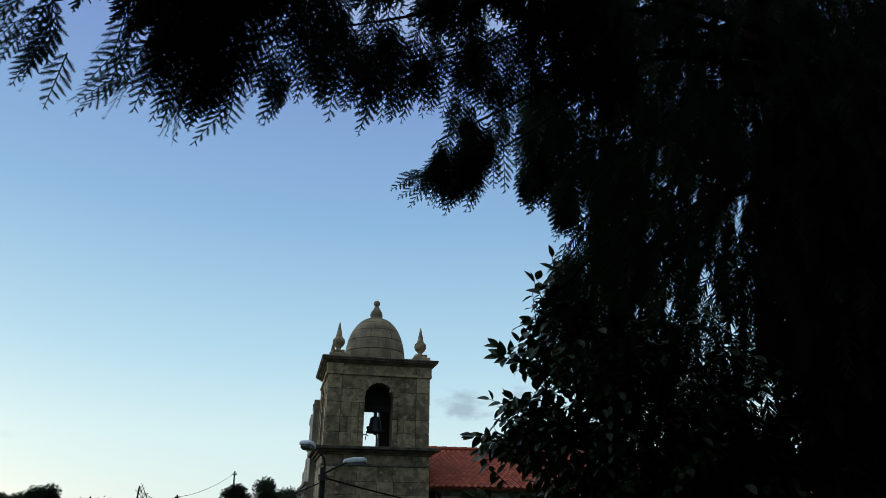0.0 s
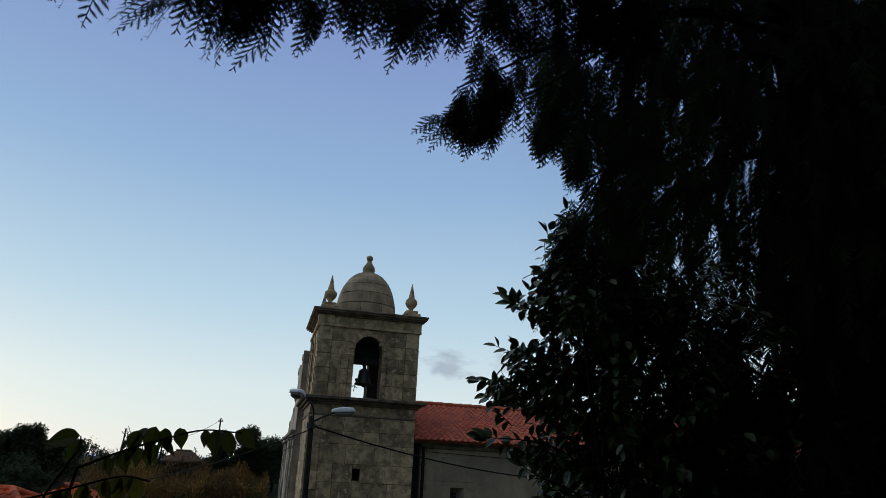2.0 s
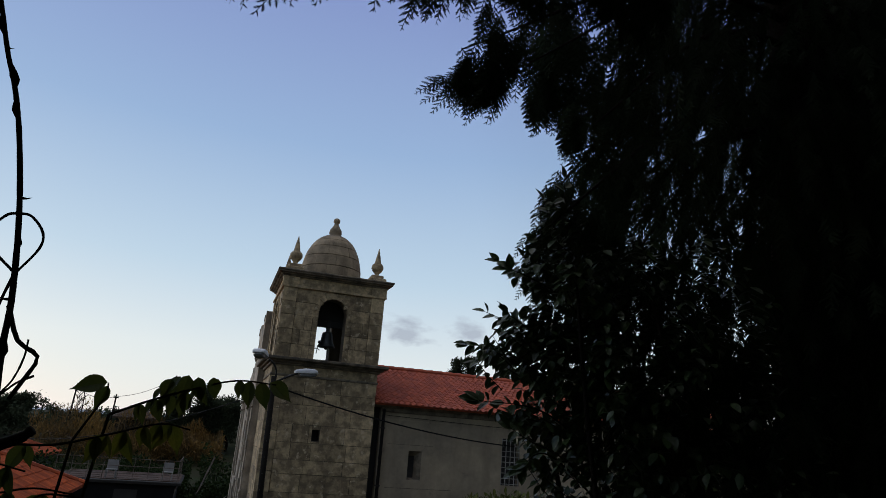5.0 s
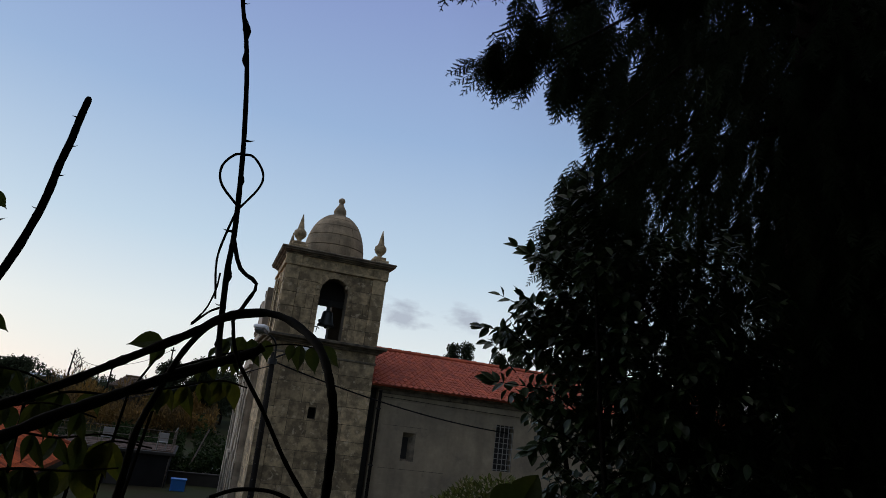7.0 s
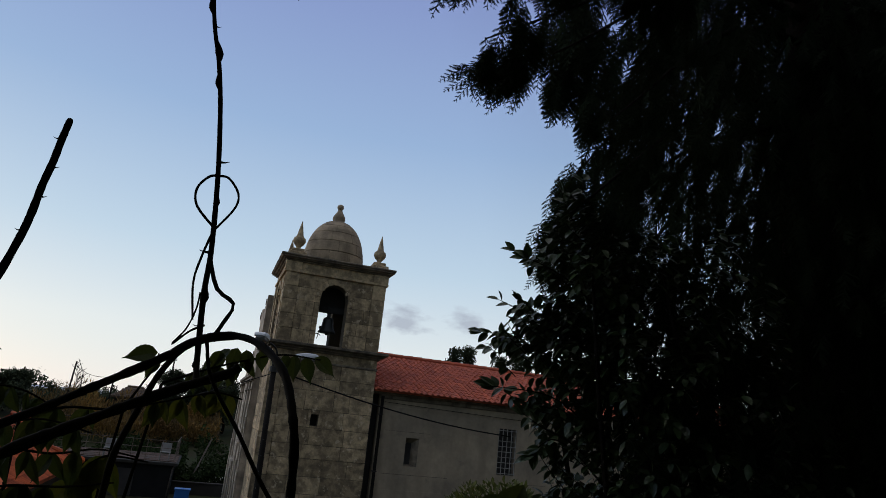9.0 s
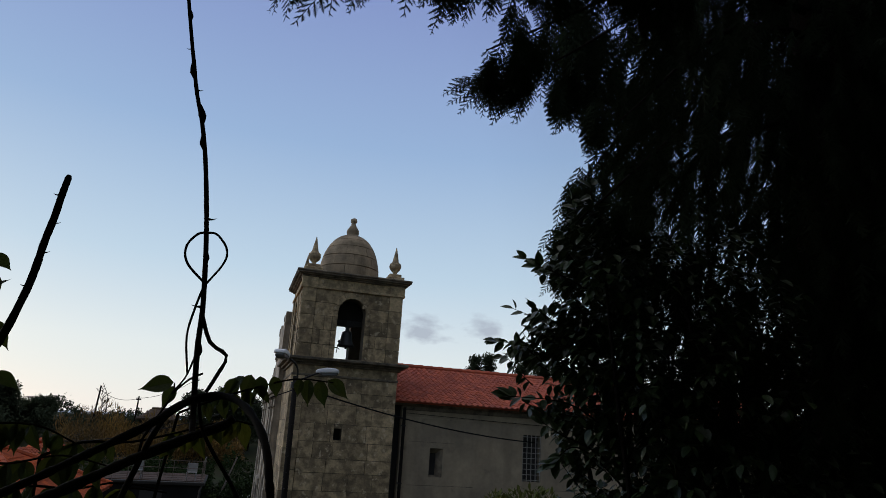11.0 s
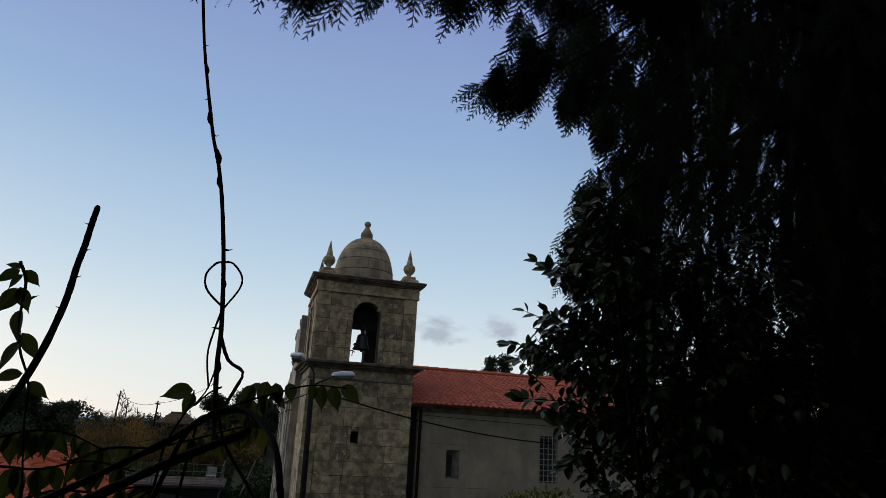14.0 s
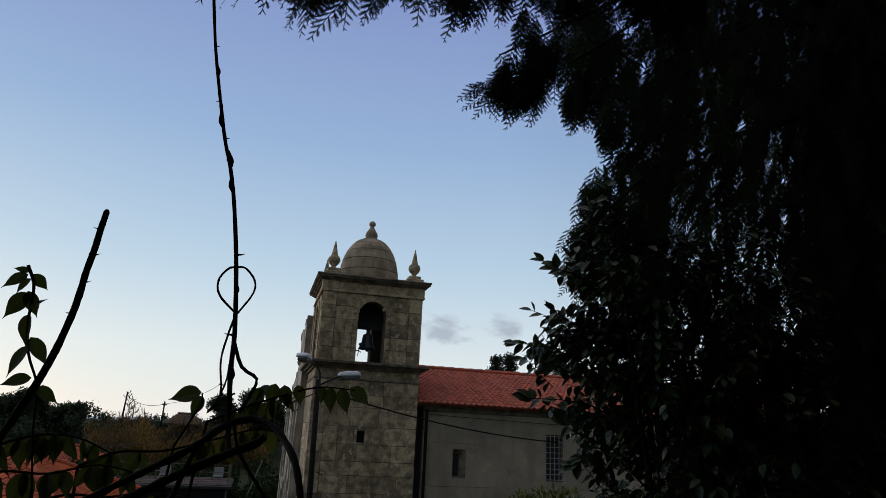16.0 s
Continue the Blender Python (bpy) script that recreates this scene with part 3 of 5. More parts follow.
def build_nave():
    rng = random.Random(21)
    nv = thing("church_nave", "grey cement-rendered church nave with a red tile roof", "church")
    y1 = NW + 0.55
    def pierced(xs, zs, holes):
        """A wall in one piece, with openings right through it."""
        bm = bmesh.new()
        vs = {(x, z): bm.verts.new((x, NW, z)) for x in xs for z in zs}
        for x0, x1 in zip(xs, xs[1:]):
            for z0, z1 in zip(zs, zs[1:]):
                if not any(h[0] <= x0 and x1 <= h[1] and h[2] <= z0 and z1 <= h[3] for h in holes):
                    bm.faces.new((vs[x0, z0], vs[x1, z0], vs[x1, z1], vs[x0, z1]))
        e = bmesh.ops.extrude_face_region(bm, geom=bm.faces[:])
        for v in e["geom"]:
            if isinstance(v, bmesh.types.BMVert):
                v.co.y = y1
        loose = [v for v in bm.verts if not v.link_faces]
        bmesh.ops.delete(bm, geom=loose, context="VERTS")
        bmesh.ops.recalc_face_normals(bm, faces=bm.faces[:])
        return bm
    wall = pierced((2.04, 3.09, 3.55, 6.44, 7.14, N_END), (2.4, 5.60, 5.62, 6.54, 7.16, EAVE - 0.1), ((3.09, 3.55, 5.62, 6.54), (6.44, 7.14, 5.60, 7.16)))
    part("nave_wall", wall, RENDERED, nv)
    # the slot beside the tower gets its shade from a near-black back
    part("recess_back", boxes((L + 0.001, 2.04, NW + 0.25, y1, 2.4, EAVE - 0.1)), DARK, nv, "recess beside the tower, its shade painted near-black")
    part("far_wall", boxes((-1.1, N_END, 2 * RIDGE_Y - NW - 0.5, 2 * RIDGE_Y - NW, 2.4, EAVE - 0.1), (N_END - 0.5, N_END, y1, 2 * RIDGE_Y - NW - 0.5, 2.4, EAVE - 0.1)), RENDERED, nv)
    # the band's dark colour paints in the shade under the tile overhang
    part("eaves_band", boxes((2.04, N_END, NW - 0.05, NW, EAVE - 0.24, EAVE - 0.1), (L + 0.05, N_END, NW - 0.14, NW, EAVE - 0.1, EAVE - 0.02), bevel=0.012), LEDGE, nv)
    part("plaster_ridge", boxes((2.04, N_END, NW - 0.012, NW, 7.48, 7.52)), RENDERED, nv)
    # scored course lines in the plaster, in broken lengths
    for z in (3.4, 4.1, 4.85, 5.35, 6.72, 7.15):
        x = 2.1 + rng.uniform(0.0, 0.7)
        while x < 14.0:
            x2 = x + rng.uniform(0.5, 2.3)
            if not (5.5 < z < 7.2 and x < 7.2 and x2 > 6.4):
                part("course_line", boxes((x, x2, NW - 0.006, NW, z - 0.007, z + 0.007)), LEDGE if rng.random() < 0.6 else RENDERED, nv)
            x = x2 + rng.uniform(0.2, 1.4)
    # splayed slit window; the reveal's shade is put into its dark colour
    bm = bmesh.new()
    o = [(3.09, 5.62), (3.55, 5.62), (3.55, 6.54), (3.09, 6.54)]
    i = [(3.13, 5.68), (3.36, 5.68), (3.36, 6.38), (3.13, 6.38)]
    vo = [bm.verts.new((x, NW + 0.012, z)) for x, z in o]
    vi = [bm.verts.new((x, NW + 0.24, z)) for x, z in i]
    for k in range(4):
        bm.faces.new((vo[k], vo[(k + 1) % 4], vi[(k + 1) % 4], vi[k]))
    w1 = part("slit_window", bm, LEDGE, nv, "narrow slit window with splayed stone reveal, darkened for its shade")
    part("pane", boxes((3.10, 3.40, NW + 0.24, NW + 0.26, 5.65, 6.41)), DARK, w1)
    # barred window
    w2 = part("barred_window", boxes((6.44, 7.14, NW + 0.30, NW + 0.32, 5.60, 7.16)), DARK, nv, "dark window behind a pale iron grille")
    for k in range(5):
        x = 6.46 + 0.66 * k / 4
        part("upright_bar", boxes((x - 0.011, x + 0.011, NW + 0.03, NW + 0.052, 5.60, 7.16)), WHITEBAR, w2)
    for k in range(9):
        z = 5.66 + 1.44 * k / 8
        part("cross_bar", boxes((6.44, 7.14, NW + 0.018, NW + 0.03, z - 0.011, z + 0.011)), WHITEBAR, w2)
    p = part("drainpipe", tube([Vector((2.10, NW - 0.12, z)) for z in (2.5, 4, 5.5, 7, 7.8)], 0.055, 0.055, 10), POLE, nv, "dark iron drainpipe", True)
    for z in (3.6, 5.4, 7.2):
        part("pipe_bracket", boxes((2.03, 2.17, NW - 0.18, NW, z - 0.02, z + 0.02)), IRON, p)
    # roof deck
    ye = NW - 0.36
    bm = bmesh.new()
    prof = [(ye + 0.07, EAVE + 0.02), (RIDGE_Y, RIDGE_Z - 0.06), (2 * RIDGE_Y - ye, EAVE), (2 * RIDGE_Y - ye, EAVE - 0.05), (RIDGE_Y, RIDGE_Z - 0.14), (ye + 0.07, EAVE - 0.03)]
    a = [bm.verts.new((L + 0.03, y, z)) for y, z in prof]
    b = [bm.verts.new((N_END + 0.3, y, z)) for y, z in prof]
    for k in range(6):
        bm.faces.new((a[k], a[(k + 1) % 6], b[(k + 1) % 6], b[k]))
    bm.faces.new(a[::-1]), bm.faces.new(b)
    bmesh.ops.recalc_face_normals(bm, faces=bm.faces[:])
    roof = part("roof", bm, TILE_REST, nv, "red clay tile roof, tiles slightly uneven")
    return nv, roof, ye


NAVE, ROOF, EAVE_Y = build_nave()


def build_facade():
    f = thing("church_facade", "pale stone church front with a curved stepped gable", "facade")
    x0, x1 = -1.93, -1.2
    prof = [(1.73, 2.4), (9.6, 2.4), (9.6, 8.1), (8.8, 8.45), (7.6, 8.8), (6.3, 9.0), (5.2, 9.15), (4.5, 9.4), (4.25, 9.7), (4.15, 10.2), (4.45, 10.45), (4.6, 10.7), (4.2, 10.85), (3.5, 10.8), (3.3, 10.6), (2.6, 10.65), (2.3, 10.95), (1.73, 11.1)]
    bm = bmesh.new()
    fc = bm.faces.new([bm.verts.new((x0, y, z)) for y, z in prof])
    e = bmesh.ops.extrude_face_region(bm, geom=[fc])
    for v in e["geom"]:
        if isinstance(v, bmesh.types.BMVert):
            v.co.x = x1
    bmesh.ops.recalc_face_normals(bm, faces=bm.faces[:])
    part("front_wall", bm, LIMEWASH, f)
    rng = random.Random(17)
    # clustered pilasters of single blocks, with thin darker grooves between them
    for y, half, proud in ((2.02, 0.22, 0.05), (2.75, 0.16, 0.09), (3.6, 0.25, 0.04), (4.55, 0.18, 0.08), (8.0, 0.2, 0.06), (9.2, 0.3, 0.1)):
        z, top = 2.4, 8.0
        while z < top - 0.05:
            z1 = min(top, z + rng.uniform(0.42, 0.8))
            if top - z1 < 0.3:
                z1 = top
            k = proud + rng.uniform(-0.015, 0.02)
            part("pilaster_block", boxes((x0 - k, x0, y - half + rng.uniform(-0.02, 0.02), y + half, z + 0.006, z1 - 0.006), bevel=0.014), LIMEWASH, f)
            z = z1
        part("necking", boxes((x0 - proud - 0.03, x0, y - half - 0.03, y + half + 0.03, top - 0.42, top - 0.36), bevel=0.012), LEDGE, f)
        part("capital", boxes((x0 - proud - 0.06, x0, y - half - 0.06, y + half + 0.06, top - 0.1, top - 0.01), bevel=0.012), LEDGE, f)
    for y in (2.38, 3.13, 4.1):
        part("groove", boxes((x0 - 0.006, x0, y - 0.12, y + 0.12, 2.4, 7.6)), LEDGE, f)
    # carved scroll blocks on the gable's edge
    for y, z, r in ((2.3, 10.9, 0.13), (4.42, 10.62, 0.16), (4.3, 9.75, 0.15), (5.2, 9.12, 0.13), (7.6, 8.72, 0.14), (9.4, 8.2, 0.13)):
        bm = tube([Vector((x0 - 0.02, y, z)), Vector((x0 - 0.01, y, z)), Vector((x0 + 0.3, y, z))], r, r * 0.96, 12)
        part("scroll", bm, LEDGE, f, smooth=False)
    part("gable_moulding", boxes((x0 - 0.16, x0, 1.76, 9.7, 8.1, 8.22), (x0 - 0.09, x0, 1.76, 9.64, 8.0, 8.1), bevel=0.015), LEDGE, f)
    part("gable_moulding", boxes((x0 - 0.08, x0, 1.76, 4.3, 9.5, 9.6), (x0 - 0.05, x0, 1.76, 4.28, 9.42, 9.5), bevel=0.015), LEDGE, f)
    part("door_surround", boxes((x0 - 0.1, x0, 5.1, 5.35, 2.4, 4.6), (x0 - 0.1, x0, 6.95, 7.2, 2.4, 4.6), (x0 - 0.14, x0, 5.0, 7.3, 4.6, 4.9), bevel=0.015), LIMEWASH, f)
    part("door", boxes((x0 - 0.03, x0, 5.35, 6.95, 2.4, 4.6)), IRON, f)


build_facade()


# ---- garden trees ----
STAND = Vector((-3.3, -23.7, 6.95))
AHEAD, ASIDE = Vector((0.2588, 0.9659, 0)), Vector((0.9659, -0.2588, 0))


def garden(ahead, aside, up):
    """A place in the garden by metres ahead, to the right of and above where one stands."""
    return STAND + AHEAD * ahead + ASIDE * aside + Vector((0, 0, up))


def joined(name, template_v, template_f, mats, mat, parent, label="", kind=""):
    """Many copies of one small form as a single mesh."""
    tv = np.array(template_v, dtype=np.float32)
    n, k = len(mats), len(tv)
    m = np.array([[list(r) for r in q] for q in mats], dtype=np.float32)
    v = np.einsum("nij,kj->nki", m[:, :3, :3], tv) + m[:, None, :3, 3]
    v = v.reshape(-1, 3)
    f = np.array(template_f, dtype=np.int64)
    faces = (f[None] + (np.arange(n) * k)[:, None, None]).reshape(-1, f.shape[1])
    me = bpy.data.meshes.new(name)
    me.vertices.add(len(v))
    me.vertices.foreach_set("co", v.ravel())
    me.loops.add(faces.size)
    me.loops.foreach_set("vertex_index", faces.ravel())
    me.polygons.add(len(faces))
    me.polygons.foreach_set("loop_start", np.arange(0, faces.size, f.shape[1]))
    me.update(calc_edges=True)
    me.materials.append(mat)
    ob = new(name, me)
    if parent is not None:
        ob.parent = parent
        ob.matrix_parent_inverse = Matrix.Translation(-parent.location)
    return tagged(ob, label, kind=kind)


def small_mesh(name, v, f, mat):
    me = bpy.data.meshes.new(name)
    me.from_pydata(v, [], f)
    me.materials.append(mat)
    return me


def spray_form(fine, rng):
    """A flat cypress spray 1 m long along +x in the xy plane: an axis with side twigs, and scale-leaf teeth if fine."""
    v, f = [], []

    def sliver(p, d, ln, w, lift=0.0):
        s = Vector((-d.y, d.x, 0))
        k = len(v)
        z = Vector((0, 0, lift))
        v.extend([tuple(p - s * w), tuple(p + d * ln - s * w * 0.45 + z), tuple(p + d * ln + s * w * 0.45 + z), tuple(p + s * w)])
        f.append((k, k + 1, k + 2, k + 3))
    sliver(Vector((0, 0, 0)), Vector((1, 0, 0)), 1.02, 0.012)
    n = 7 if fine else 12
    for i in range(n):
        t = 0.05 + 0.89 * i / (n - 1)
        for side in (-1, 1):
            a = radians(rng.uniform(36, 48) if fine else rng.uniform(18, 50)) * side
            ln = (0.37 * (1 - t) ** 0.85 + 0.04) * min(1.0, 0.55 + 3 * t) * (rng.uniform(0.82, 1.12) if fine else rng.uniform(0.5, 1.3))
            d = Vector((math.cos(a), math.sin(a), 0))
            p = Vector((t + 0.018 * side, 0, 0))
            lift = rng.uniform(-0.06, 0.03)
            sliver(p, d, ln, 0.012 if fine else 0.021, lift)
            if fine and ln > 0.08:
                m = max(2, int(ln / 0.05))
                for j in range(m):
                    for sd in (-1, 1):
                        a2 = a + sd * radians(rng.uniform(30, 42))
                        k = 0.16 + 0.72 * (j + 0.25 * (sd + 1)) / m
                        q = p + d * ln * k + Vector((0, 0, lift * k))
                        sliver(q, Vector((math.cos(a2), math.sin(a2), 0)), (0.028 + 0.2 * ln * (1 - k)) * rng.uniform(0.85, 1.15), 0.0095)
    return v, f


def hang(p, down, spread, length, rng):
    """The pose of a spray whose base is at p; down: how steeply it hangs; spread: the way it leans out."""
    d = (spread * (1 - down) + Vector((0, 0, -down))).normalized()
    face = AHEAD * rng.choice((-1, 1)) + Vector((rng.uniform(-0.8, 0.8), rng.uniform(-0.8, 0.8), rng.uniform(-0.2, 0.2)))
    s = d.cross(face).normalized()
    u = s.cross(d)
    return Matrix(((d.x * length, s.x * length, u.x * length, p.x), (d.y * length, s.y * length, u.y * length, p.y), (d.z * length, s.z * length, u.z * length, p.z), (0, 0, 0, 1)))


def build_cypress():
    rng = random.Random(31)
    base = garden(3.7, 2.45, 0)
    base.z = ground_height(base.x, base.y) - 0.05
    t = thing("cypress_tree", "large dark cypress with drooping flat sprays", "tree", tuple(base))
    top = garden(3.9, 2.6, 7.5)
    line = [base.lerp(top, k / 12) + Vector((rng.uniform(-0.03, 0.03), rng.uniform(-0.03, 0.03), 0)) for k in range(13)]
    part("trunk", tube(line, 0.36, 0.12, 14, knots=0.12, rng=rng), BARK, t, smooth=True)
    # limbs: start height on the trunk, then tip as ahead, aside, up
    tips = [(1.75, -1.1, 1.75, 0.5), (1.7, -0.55, 1.85, 0.45), (2.2, -0.25, 2.0, 0.42), (2.5, 0.1, 2.05, 0.4), (3.1, 0.15, 2.0, 0.4), (3.0, 0.5, 1.9, 0.38),
            (2.6, 0.5, 2.6, 0.5), (3.2, 0.9, 1.7, 0.36), (3.3, 0.7, 1.15, 0.32), (3.5, 1.1, 0.9, 0.3), (3.0, 1.3, 2.6, 0.5), (5.1, 1.0, 1.9, 0.4), (5.1, 1.2, 1.5, 0.3),
            (4.2, 3.6, 2.0, 0.45), (4.3, 1.7, 2.8, 0.55), (4.2, 0.9, 2.9, 0.5), (4.2, 1.2, 2.4, 0.45)]
    fine, coarse = [], []
    for a, r, u, h in tips:
        tip = garden(a, r, u)
        foot = base.lerp(top, min(0.85, h + 0.12))
        mid = foot.lerp(tip, 0.5) + Vector((0, 0, 0.28 + 0.1 * rng.random()))
        ln = smooth_line([foot, mid, tip], 7)
        part("limb", tube(ln, 0.03, 0.004, 7, knots=0.15, rng=rng), BARK, t)
        for q in range(14):
            p = ln[rng.randint(5, len(ln) - 1)]
            fine.append(hang(p + Vector((0, 0, 0.01)), rng.uniform(0.6, 0.9), Vector((rng.uniform(-1, 1), rng.uniform(-1, 1), 0)), rng.uniform(0.16, 0.26), rng))
    # foliage masses: ahead, aside, up, then half sizes, sprays, length of spray, how steeply they hang, fine
    masses = [(3.12, 0.45, 2.02, 0.08, 0.06, 0.12, 40, 0.18, 0.92, 1), (2.24, -0.07, 1.84, 0.12, 0.10, 0.07, 34, 0.2, 0.85, 1), (3.02, 0.345, 1.94, 0.08, 0.07, 0.13, 66, 0.18, 0.92, 1), (3.05, 0.33, 1.82, 0.08, 0.08, 0.06, 34, 0.17, 0.92, 1),
              (1.63, -0.69, 1.34, 0.05, 0.05, 0.02, 7, 0.15, 0.55, 1), (1.65, -0.52, 1.32, 0.06, 0.08, 0.05, 18, 0.16, 0.8, 1), (1.63, -1.03, 1.52, 0.06, 0.06, 0.05, 12, 0.17, 0.75, 1),
              (1.95, -0.34, 1.62, 0.1, 0.07, 0.05, 26, 0.17, 0.85, 1), (3.8, 0.93, 2.03, 0.15, 0.09, 0.12, 75, 0.22, 0.9, 1), (3.65, 0.57, 2.5, 0.12, 0.06, 0.12, 22, 0.2, 0.9, 1), (4.1, 0.73, 2.36, 0.1, 0.07, 0.1, 26, 0.22, 0.9, 1),
              (1.72, -0.58, 1.56, 0.20, 0.26, 0.13, 150, 0.19, 0.8, 1), (1.70, -0.48, 1.41, 0.12, 0.11, 0.08, 36, 0.17, 0.85, 1), (1.66, -1.04, 1.58, 0.15, 0.06, 0.11, 22, 0.18, 0.8, 1),
              (1.70, -0.76, 1.40, 0.1, 0.05, 0.04, 9, 0.16, 0.5, 1), (1.70, -0.42, 1.74, 0.25, 0.34, 0.12, 150, 0.22, 0.7, 1), (2.15, -0.24, 1.91, 0.22, 0.14, 0.13, 80, 0.21, 0.85, 1), (2.3, -0.12, 2.08, 0.22, 0.2, 0.13, 80, 0.21, 0.85, 1),
              (2.5, 0.0, 2.08, 0.22, 0.12, 0.10, 46, 0.21, 0.85, 1), (2.6, 0.22, 2.25, 0.3, 0.26, 0.2, 120, 0.24, 0.85, 1), (3.05, 0.24, 1.85, 0.12, 0.14, 0.12, 130, 0.19, 0.75, 1), (3.0, 0.12, 1.76, 0.06, 0.05, 0.05, 16, 0.16, 0.5, 1),
              (3.0, 0.30, 2.08, 0.15, 0.10, 0.14, 40, 0.2, 0.9, 1), (2.75, 0.50, 2.30, 0.2, 0.22, 0.2, 120, 0.22, 0.88, 1), (4.06, 0.86, 2.89, 0.25, 0.22, 0.3, 130, 0.28, 0.9, 1), (4.2, 1.0, 2.63, 0.3, 0.27, 0.33, 190, 0.30, 0.92, 1),
              (4.27, 1.39, 2.21, 0.3, 0.22, 0.5, 210, 0.30, 0.92, 1), (4.2, 0.82, 2.50, 0.15, 0.10, 0.13, 50, 0.26, 0.9, 1), (5.2, 1.02, 1.66, 0.2, 0.10, 0.16, 34, 0.24, 0.6, 1), (5.2, 1.02, 1.36, 0.2, 0.10, 0.16, 30, 0.24, 0.75, 1),
              (5.2, 1.15, 2.02, 0.2, 0.15, 0.3, 90, 0.28, 0.88, 1), (5.3, 1.5, 1.7, 0.4, 0.4, 0.9, 260, 0.34, 0.9, 0), (2.5, 0.75, 2.62, 0.3, 0.3, 0.28, 160, 0.26, 0.85, 0), (2.75, 0.95, 2.4, 0.25, 0.25, 0.35, 160, 0.26, 0.88, 0), (3.35, 0.98, 1.15, 0.2, 0.16, 0.2, 40, 0.2, 0.9, 1), (2.4, 0.3, 2.75, 0.5, 0.55, 0.25, 160, 0.28, 0.7, 0), (1.72, -0.5, 2.10, 0.4, 0.75, 0.22, 200, 0.26, 0.5, 0),
              (1.72, -0.55, 1.78, 0.15, 0.25, 0.10, 60, 0.2, 0.6, 0), (3.4, 1.35, 1.9, 0.6, 0.36, 0.8, 270, 0.28, 0.9, 0), (3.6, 1.35, 0.6, 0.5, 0.42, 0.8, 260, 0.28, 0.9, 0), (3.7, 1.95, 1.5, 0.7, 0.5, 1.3, 160, 0.3, 0.9, 0),
              (3.7, 1.9, -0.3, 0.8, 0.6, 1.0, 380, 0.3, 0.9, 0), (3.5, 2.6, 1.4, 0.9, 0.6, 1.6, 900, 0.32, 0.9, 0), (3.8, 2.7, -0.5, 0.8, 0.7, 1.0, 450, 0.32, 0.9, 0), (3.8, 2.4, 3.4, 1.3, 1.3, 1.0, 600, 0.34, 0.85, 0),
              # the last three masses are unseen, added to keep sky light off the foreground
              (4.6, 2.8, 1.2, 0.5, 0.8, 2.2, 230, 0.34, 0.9, 0), (2.7, 2.6, 1.9, 0.4, 0.5, 1.3, 400, 0.3, 0.9, 0), (0.6, 0.3, 3.3, 1.4, 2.2, 0.6, 900, 0.4, 0.6, 0), (-1.2, 0.5, 3.0, 1.2, 2.4, 0.9, 900, 0.4, 0.6, 0), (1.5, 2.6, 1.6, 0.7, 0.6, 1.6, 500, 0.34, 0.8, 0)]
    for a, r, u, ha, hr, hu, n, ln, down, fn in masses:
        c = garden(a, r, u)
        if fn:
            n = int(n * 0.62)
        else:
            n, ln = int(n * (2.1 if 1.6 < r < 2.3 and 2.4 < a < 6.0 else 1.25 if 0.9 < r < 1.6 and u < 2.2 else 1.7 if 0.6 < r < 1.6 else 3.0)), ln * 0.78
        for _ in range(n):
            while True:
                q = Vector((rng.uniform(-1, 1), rng.uniform(-1, 1), rng.uniform(-1, 1)))
                if q.length < 1:
                    break
            p = c + AHEAD * q.x * ha + ASIDE * q.y * hr + Vector((0, 0, q.z * hu))
            out = (p - base)
            out.z = 0
            out = (out.normalized() * 0.7 + Vector((rng.uniform(-1, 1), rng.uniform(-1, 1), 0)) * 0.5)
            (fine if fn else coarse).append(hang(p, min(0.96, down * rng.uniform(0.75 if fn else 0.5, 1.15)), out, ln * rng.uniform(0.75, 1.25), rng))
    v, f = spray_form(True, rng)
    rng.shuffle(fine)
    one = small_mesh("spray", v, f, CYPRESS)
    for m in fine[:300]:
        ob = new("spray", one)
        ob.parent = t
        ob.matrix_parent_inverse = Matrix.Translation(-t.location)
        ob.matrix_basis = m
    joined("sprays", v, f, fine[300:], CYPRESS, t, kind="stuff")
    for k in range(3):
        v, f = spray_form(False, rng)
        joined("crown", v, f, coarse[k::3], CYPRESS, t, kind="stuff")


build_cypress()


def leaf_form(width=0.5, curl=0.12, fold=0.10, n=6, point=0.0):
    """A leaf 1 m long along +x, folded along its midrib, drooping to a point."""
    v, f = [], []
    for i in range(n + 1):
        t = i / n
        w = width * 0.5 * (math.sin(math.pi * t ** (0.8 - 0.1 * point)) ** (0.8 + point * t) if 0 < t < 1 else 0.02)
        z = -curl * t * t
        v += [(t, -w, z + fold * w * 2), (t, 0, z), (t, w, z + fold * w * 2)]
    for i in range(n):
        k = 3 * i
        f += [(k, k + 3, k + 4, k + 1), (k + 1, k + 4, k + 5, k + 2)]
    return v, f


def leaf_pose(p, d, up, length):
    d = d.normalized()
    s = up.cross(d)
    s = s.normalized() if s.length > 1e-4 else Vector((1, 0, 0))
    u = d.cross(s)
    return Matrix(((d.x * length, s.x * length, u.x * length, p.x), (d.y * length, s.y * length, u.y * length, p.y), (d.z * length, s.z * length, u.z * length, p.z), (0, 0, 0, 1)))


def build_camellia():
    rng = random.Random(41)
    base = garden(3.7, 1.3, 0)
    base.z = ground_height(base.x, base.y) - 0.05
    t = thing("camellia_bush", "dark glossy camellia bush with leathery oval leaves", "bush", tuple(base))
    leaves, edge = [], []
    stems = bmesh.new()
